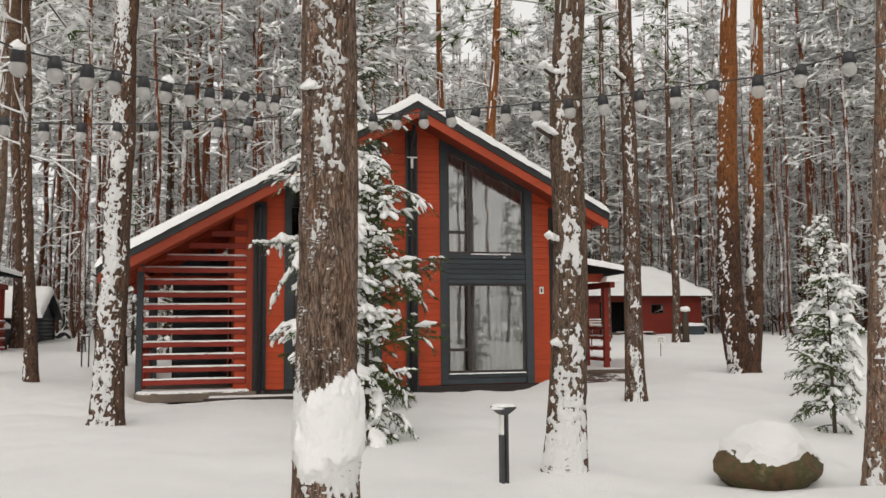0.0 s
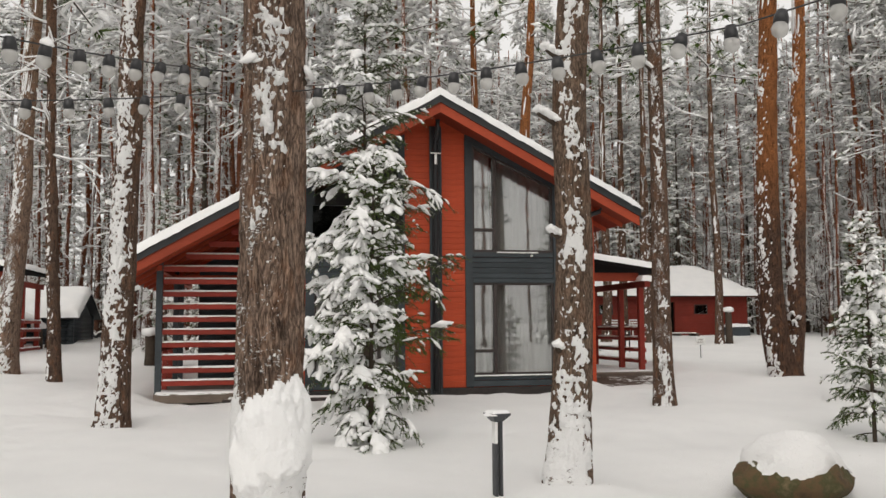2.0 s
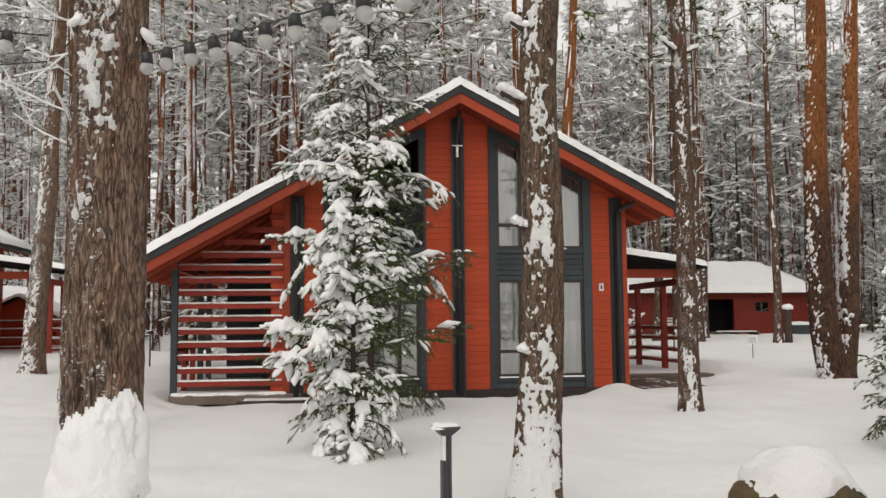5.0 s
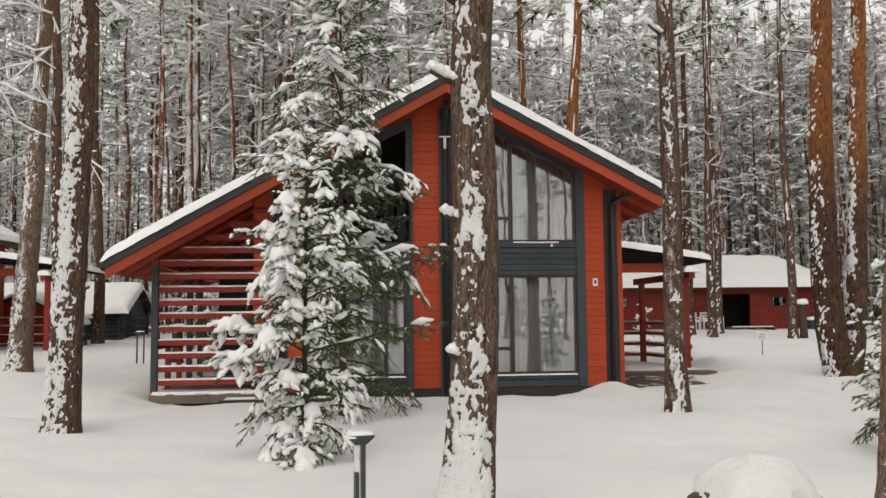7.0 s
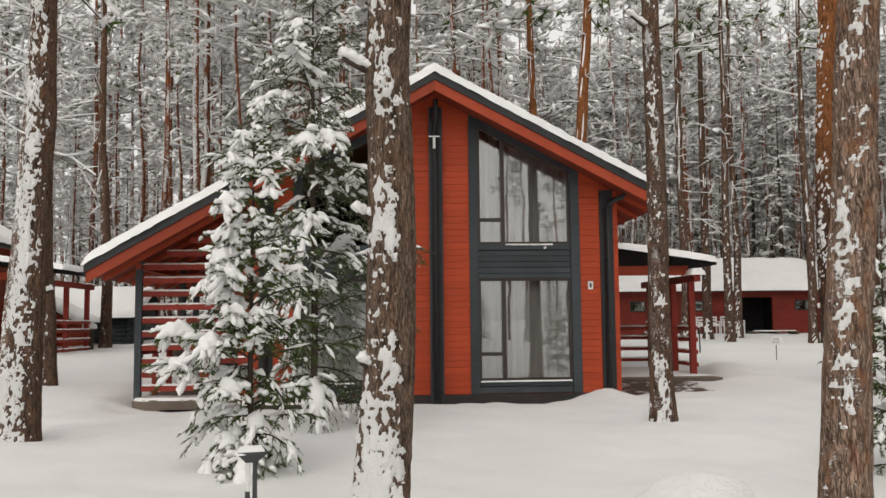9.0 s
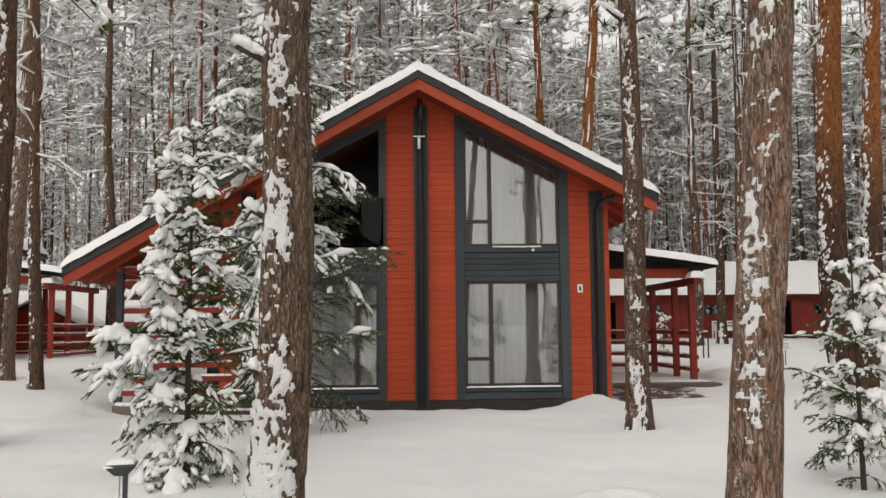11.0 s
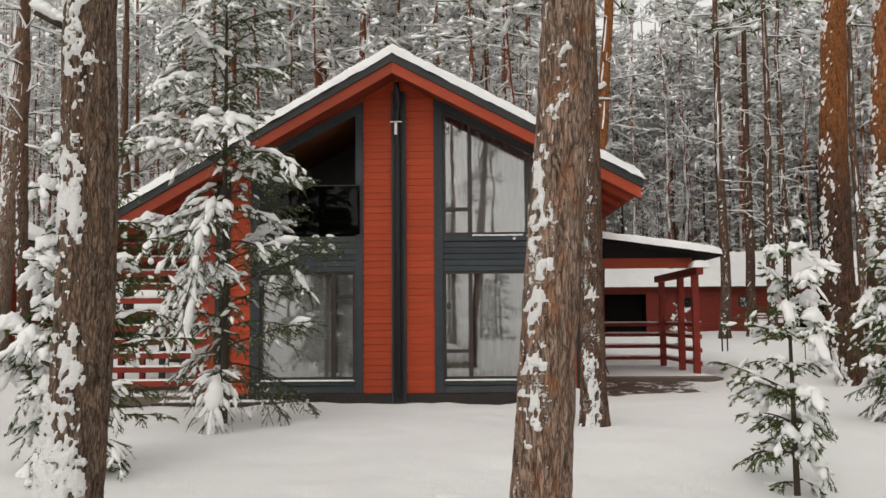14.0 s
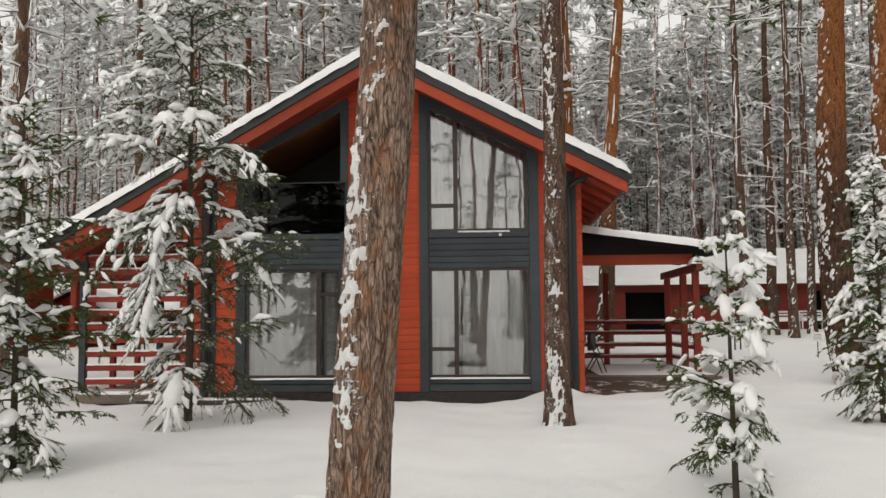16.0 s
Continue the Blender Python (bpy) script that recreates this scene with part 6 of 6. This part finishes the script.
# ---- small things ----
def build_bollard(at):
    b = thing("bollard_lamp", "dark metal bollard lamp with a snow cap", "lamp", "bollard lamps", at=at)
    part("post", Geo().bevel_box((-0.036, -0.032, -0.3), (-0.008, 0.032, 0.42), 0.004), STAINLESS, b)
    part("diffuser", Geo().bevel_box((-0.035, -0.030, 0.421), (-0.009, 0.030, 0.60), 0.004), WHITE, b, "pale light diffuser")
    part("upright", Geo().bevel_box((0.010, -0.032, -0.3), (0.036, 0.032, 0.60), 0.004), STAINLESS, b)
    g = Geo()
    g.add([(-0.036, -0.036, 0.60), (0.036, -0.036, 0.60), (0.036, 0.036, 0.60), (-0.036, 0.036, 0.60), (-0.085, -0.085, 0.655), (0.085, -0.085, 0.655), (0.085, 0.085, 0.655), (-0.085, 0.085, 0.655), (-0.085, -0.085, 0.67), (0.085, -0.085, 0.67), (0.085, 0.085, 0.67), (-0.085, 0.085, 0.67)],
          [(0, 1, 5, 4), (1, 2, 6, 5), (2, 3, 7, 6), (3, 0, 4, 7), (4, 5, 9, 8), (5, 6, 10, 9), (6, 7, 11, 10), (7, 4, 8, 11), (8, 9, 10, 11), (3, 2, 1, 0)])
    part("head", g, STAINLESS, b, "flared dark lamp head")
    part("snow_cap", snow_sheet(Geo(), edged(-0.082, 0.082, 0.02, (0.008, 0.016, 0.03)), edged(-0.082, 0.082, 0.02, (0.008, 0.016, 0.03)), lambda x, y: 0.669 + 0 * x, 0.035, 5), SNOW, b, "", True)
    return b


bollard = build_bollard(pose(-1.90, -12.3, base(-1.90, -12.3), 0, 0, 12))


def build_boulder(x, y):
    z = base(x, y)
    t = thing("boulder", "mossy brown boulder half buried under a dome of snow", "rock", at=pose(x, y, z))
    v, f = icosphere(5)
    n = fbm(v[:, 0] * 1.6 + 4, v[:, 1] * 1.6, v[:, 2] * 1.6, 3)
    p = v * (0.84 + 0.30 * n + 0.11 * fbm(v[:, 0] * 6, v[:, 1] * 6, v[:, 2] * 6, 9))[:, None] * (0.555, 0.48, 0.42)
    p[:, 2] = np.where(v[:, 2] > 0.2, p[:, 2] * 0.8, p[:, 2])
    p[:, :2] *= (1 + 0.55 * np.clip(v[:, 2], -0.8, 0))[:, None] * (1 - 0.06 * vnoise(v[:, 0] * 3, v[:, 1] * 3, v[:, 2] * 3, 2))[:, None]
    part("stone", Geo().add(p + (0, 0, 0.17), f), STONE, t, "", True)
    q = v * (0.86 + 0.30 * fbm(v[:, 0] * 2.2, v[:, 1] * 2.2, v[:, 2] * 2.2, 8))[:, None]
    ang = np.arctan2(v[:, 1], v[:, 0])
    rim = 0.05 - 0.11 * np.exp(-((ang + 2.1) / 0.45) ** 2) + 0.10 * (vnoise(np.cos(ang) * 3, np.sin(ang) * 3, 0, 4) - 0.5)
    q[:, 2] = np.where(q[:, 2] < 0, q[:, 2] * 0.08, q[:, 2] * (0.85 + 0.25 * vnoise(v[:, 0] * 1.5, v[:, 1] * 1.5, 0, 6)))
    dome = [t3 for t3 in f if max(v[k3, 2] for k3 in t3) > -0.02]
    part("snow_dome", Geo().add(q * (0.485, 0.43, 0.46) + np.stack([0 * n, 0 * n, 0.235 + rim * (1 - np.clip(v[:, 2], 0, 1))], -1), dome), GROUND_SNOW, t, "", True)


build_boulder(1.18, -11.75)


def build_stand(at):
    """A thin black hoop of square tube."""
    s = thing("metal_hoop", "thin black metal hoop standing in the snow", "stand", "metal hoops", at=at)
    for x in (-0.06, 0.06):
        part("leg", Geo().bevel_box((x - 0.012, -0.012, -0.3), (x + 0.012, 0.012, 0.58), 0.003), METAL, s)
    part("top_bar", Geo().bevel_box((-0.072, -0.012, 0.581), (0.072, 0.012, 0.605), 0.003), METAL, s)
    part("snow_cap", Geo().lump((0, 0, 0.61), (0.075, 0.02, 0.02), 3), SNOW, s, "", True)
    return s


hoop = build_stand(pose(-7.95, 7.7, base(-7.95, 7.7)) @ Matrix.Diagonal((1.6, 1.6, 1.5, 1)))
copy_thing(hoop, pose(9.8, 11.7, base(9.8, 11.7), 0, 0, 15))


def build_sign(at):
    s = thing("sign_post", "small pale sign on a thin metal stake", "sign", at=at)
    part("stake", Geo().tube([(0, 0, -0.3), (0, 0, 0.48)], 0.014, 8), METAL, s, "", True)
    b = part("board", Geo().bevel_box((-0.19, -0.02, 0.46), (0.19, 0.0, 0.72)), WHITE, s, "pale sign board")
    part("lettering", Geo().box((-0.10, -0.026, 0.635), (0.10, -0.022, 0.655)).box((-0.13, -0.026, 0.575), (0.08, -0.022, 0.588)).box((-0.13, -0.026, 0.525), (0.10, -0.022, 0.538)), GREY_WOOD, b)


build_sign(pose(11.3, 8.9, base(11.3, 8.9)))


def build_stump(at, h, label):
    s = thing("stump", label, "stump", at=at)
    part("stem", Geo().tube([(0, 0, -0.3), (0.01, 0, 0.3), (0.0, 0.01, h)], (0.2, 0.16, 0.15), 14), TWIG, s, "", True)
    part("snow_cap", Geo().lump((0, 0, h), (0.24, 0.22, 0.2), 8), SNOW, s, "", True)


build_stump(pose(17.47, 17.72, base(17.47, 17.72)), 1.5, "tall snow-capped stump beside a pine")
build_stump(pose(-11.7, 15.0, base(-11.7, 15.0)), 0.8, "dark stump with a cap of snow")

build_stump(pose(-6.98, 8.0, base(-6.98, 8.0)), 0.95, "pale birch stump with a thick cap of snow")
copy_thing(bollard, pose(12.9, 6.8, base(12.9, 6.8), 0, 0, 30))


def build_bench(at):
    """A white garden bench: two end frames, seat and back rails, snow on the seat."""
    s = thing("garden_bench", "white garden bench with snow on its seat", "bench", "benches by the red building", at=at)
    for x in (-0.55, 0.55):
        part("leg", Geo().bevel_box((x - 0.03, -0.25, -0.15), (x + 0.03, -0.19, 0.64)), WHITE, s)
        part("leg", Geo().bevel_box((x - 0.03, 0.19, -0.15), (x + 0.03, 0.25, 0.92)), WHITE, s)
        part("armrest", Geo().bevel_box((x - 0.035, -0.27, 0.64), (x + 0.035, 0.19, 0.68)), WHITE, s)
    part("seat", Geo().bevel_box((-0.58, -0.24, 0.40), (0.58, 0.19, 0.45)), WHITE, s)
    for z in (0.55, 0.70, 0.84):
        part("back_rail", Geo().bevel_box((-0.52, 0.20, z), (0.52, 0.24, z + 0.08)), WHITE, s)
    part("snow_cap", snow_sheet(Geo(), edged(-0.56, 0.56, 0.08, (0.02, 0.05, 0.08)), edged(-0.22, 0.18, 0.06, (0.02, 0.04, 0.07)), lambda x, y: 0.448 + 0 * x, 0.10, 15), SNOW, s, "", True)
    return s


bench = build_bench(pose(16.35, 27.9, base(16.35, 27.9)))
copy_thing(bench, pose(17.75, 28.0, base(17.75, 28.0)))


def build_chest(at):
    s = thing("storage_chest", "dark low chest under a slab of snow", "box", at=at)
    part("body", Geo().bevel_box((-0.65, -0.35, -0.1), (0.65, 0.35, 0.48), 0.012), DARK_WOOD, s)
    part("lid", Geo().bevel_box((-0.68, -0.38, 0.482), (0.68, 0.38, 0.53), 0.012), DARK_WOOD, s)
    part("snow_cap", snow_sheet(Geo(), edged(-0.69, 0.69, 0.1, (0.02, 0.06, 0.1)), edged(-0.39, 0.39, 0.08, (0.02, 0.06, 0.1)), lambda x, y: 0.528 + 0 * x, 0.17, 19), SNOW, s, "", True)


build_chest(pose(23.9, 28.0, base(23.9, 28.0)))


def build_boardwalk(at):
    """Low planks along the foot of the cabin, partly under snow."""
    s = thing("boardwalk", "weathered plank walk edged with snow below the windows", "boardwalk", at=at)
    for k in range(3):
        part("plank", Geo().bevel_box((-1.5, -0.42 + 0.145 * k, 0.0), (1.25, -0.285 + 0.145 * k, 0.035)), GREY_WOOD, s)
    part("edge_board", Geo().bevel_box((-1.52, -0.455, -0.22), (1.26, -0.424, 0.03)), SASH, s, "dark brown edge board")
    part("snow_cap", snow_sheet(Geo(), edged(-1.4, 0.9, 0.1, (0.02, 0.05, 0.1)), edged(-0.36, 0.0, 0.06, (0.02, 0.04, 0.08)), lambda x, y: 0.034 + 0 * x, 0.03, 35), SNOW, s, "", True)


build_boardwalk(pose(-3.05, -0.14, 0.10))


def build_pallet(at):
    s = thing("wooden_pallet", "weathered wooden pallet half under snow", "pallet", at=at)
    for k in range(7):
        part("board", Geo().bevel_box((-1.2, -0.55 + 0.16 * k, 0.10), (1.2, -0.43 + 0.16 * k, 0.13)), GREY_WOOD, s)
    for x in (-1.1, 0.0, 1.1):
        part("bearer", Geo().bevel_box((x - 0.05, -0.56, -0.05), (x + 0.05, 0.55, 0.098)), GREY_WOOD, s)
    part("snow_cap", snow_sheet(Geo(), edged(-0.9, 1.15, 0.1), edged(-0.3, 0.5, 0.1), lambda x, y: 0.128 + 0 * x, 0.05, 25), SNOW, s, "", True)


build_pallet(pose(19.7, 27.4, base(19.7, 27.4)))


def build_folding_chair(at):
    s = thing("folding_chair", "black folding chair leaning on the porch wall", "chair", at=at)
    for x in (-0.22, 0.22):
        part("leg", Geo().tube([(x, -0.30, 0.0), (x, 0.05, 0.95)], 0.014, 8), METAL, s, "", True)
        part("leg", Geo().tube([(x * 0.9, 0.12, 0.0), (x * 0.9, -0.16, 0.48)], 0.014, 8), METAL, s, "", True)
    part("backrest", Geo().bevel_box((-0.22, -0.05, 0.52), (0.22, 0.04, 0.92), 0.01), PLASTIC, s)
    part("seat", Geo().bevel_box((-0.22, -0.26, 0.42), (0.22, 0.12, 0.46), 0.01), PLASTIC, s)


build_folding_chair(pose(4.40, 3.9, 0.35, 0, 0, 70))


def build_tyre(at):
    """A car tyre half sunk in the ground as an edging."""
    s = thing("tyre", "half-buried car tyre edging with snow on top", "tyre", "tyre edging", at=at)
    a = np.linspace(-0.3, np.pi + 0.3, 20)
    part("arch", Geo().tube(np.stack([0.27 * np.cos(a), 0 * a, 0.27 * np.sin(a)], -1), 0.085, 10), PLASTIC, s, "", True)
    b = np.linspace(0.5, np.pi - 0.5, 12)
    part("snow_cap", Geo().tube(np.stack([0.33 * np.cos(b), 0 * b, 0.33 * np.sin(b)], -1), 0.07, 8), SNOW, s, "", True)
    return s


tyre = build_tyre(pose(-11.9, 25.2, base(-11.9, 25.2)))
for k in range(1, 4):
    copy_thing(tyre, pose(-11.9 + 0.75 * (k % 2), 25.2 + 0.9 * (k // 2), base(-11.9, 25.2)))


# ---- festoon lights ----
ball = ICO2 * (0.030, 0.030, 0.032) + (0, 0, -0.062)
BULB_ME = Geo().add(ball, ICO2_F).mesh("bulb", [BULB])
SOCKET_ME = Geo().tube([(0, 0, 0.006), (0, 0, -0.018), (0, 0, -0.042)], (0.018, 0.025, 0.026), 10).mesh("socket", [PLASTIC])
CAP_ME = Geo().lump((0, 0, 0.004), (0.026, 0.024, 0.022), 6).mesh("snow_cap", [SNOW])


def festoon(label, points, sag, caps):
    """A cable between points, with a bulb every 18 cm."""
    f = thing("string_lights", label, "string lights", "festoons")
    pts = []
    for a, b in zip(points[:-1], points[1:]):
        a, b = np.array(a, float), np.array(b, float)
        n = max(8, int(np.linalg.norm(b - a) / 0.06))
        for k in range(n):
            u = k / n
            p = a + (b - a) * u
            p[2] -= 4 * sag * u * (1 - u)
            pts.append(p)
    pts.append(np.array(points[-1], float))
    pts = np.array(pts)
    part("cable", Geo().tube(pts, 0.0034, 5), CABLE, f, "", True)
    walked = np.concatenate([[0], np.cumsum(np.linalg.norm(np.diff(pts, axis=0), axis=1))])
    r = np.random.default_rng(len(pts))
    for d in np.arange(0.22, walked[-1] - 0.1, 0.182):
        p = np.array([np.interp(d, walked, pts[:, k]) for k in range(3)])
        m = pose(*p, r.normal(0, 7), r.normal(0, 9), r.uniform(0, 360))
        s = part("socket", SOCKET_ME, [], f, "", False, m)
        part("bulb", BULB_ME, [], s)
        if r.uniform() < caps:
            part("snow_cap", CAP_ME, [], s)


festoon("black cable of frosted bulbs tied to a pine", [(-3.70, -14.80, 2.87), (-2.20, -16.72, 2.67), (-0.40, -19.1, 3.02)], 0.03, 0.0)
festoon("black cable of frosted bulbs with snow on it", [(-4.02, -14.84, 2.95), (-5.10, -16.75, 2.56), (-6.6, -19.4, 2.75)], 0.03, 0.25)
festoon("black cable of frosted bulbs strung between pines", [(-4.05, -14.75, 2.86), (-5.35, -15.15, 2.66), (-9.0, -16.2, 3.0)], 0.02, 0.1)
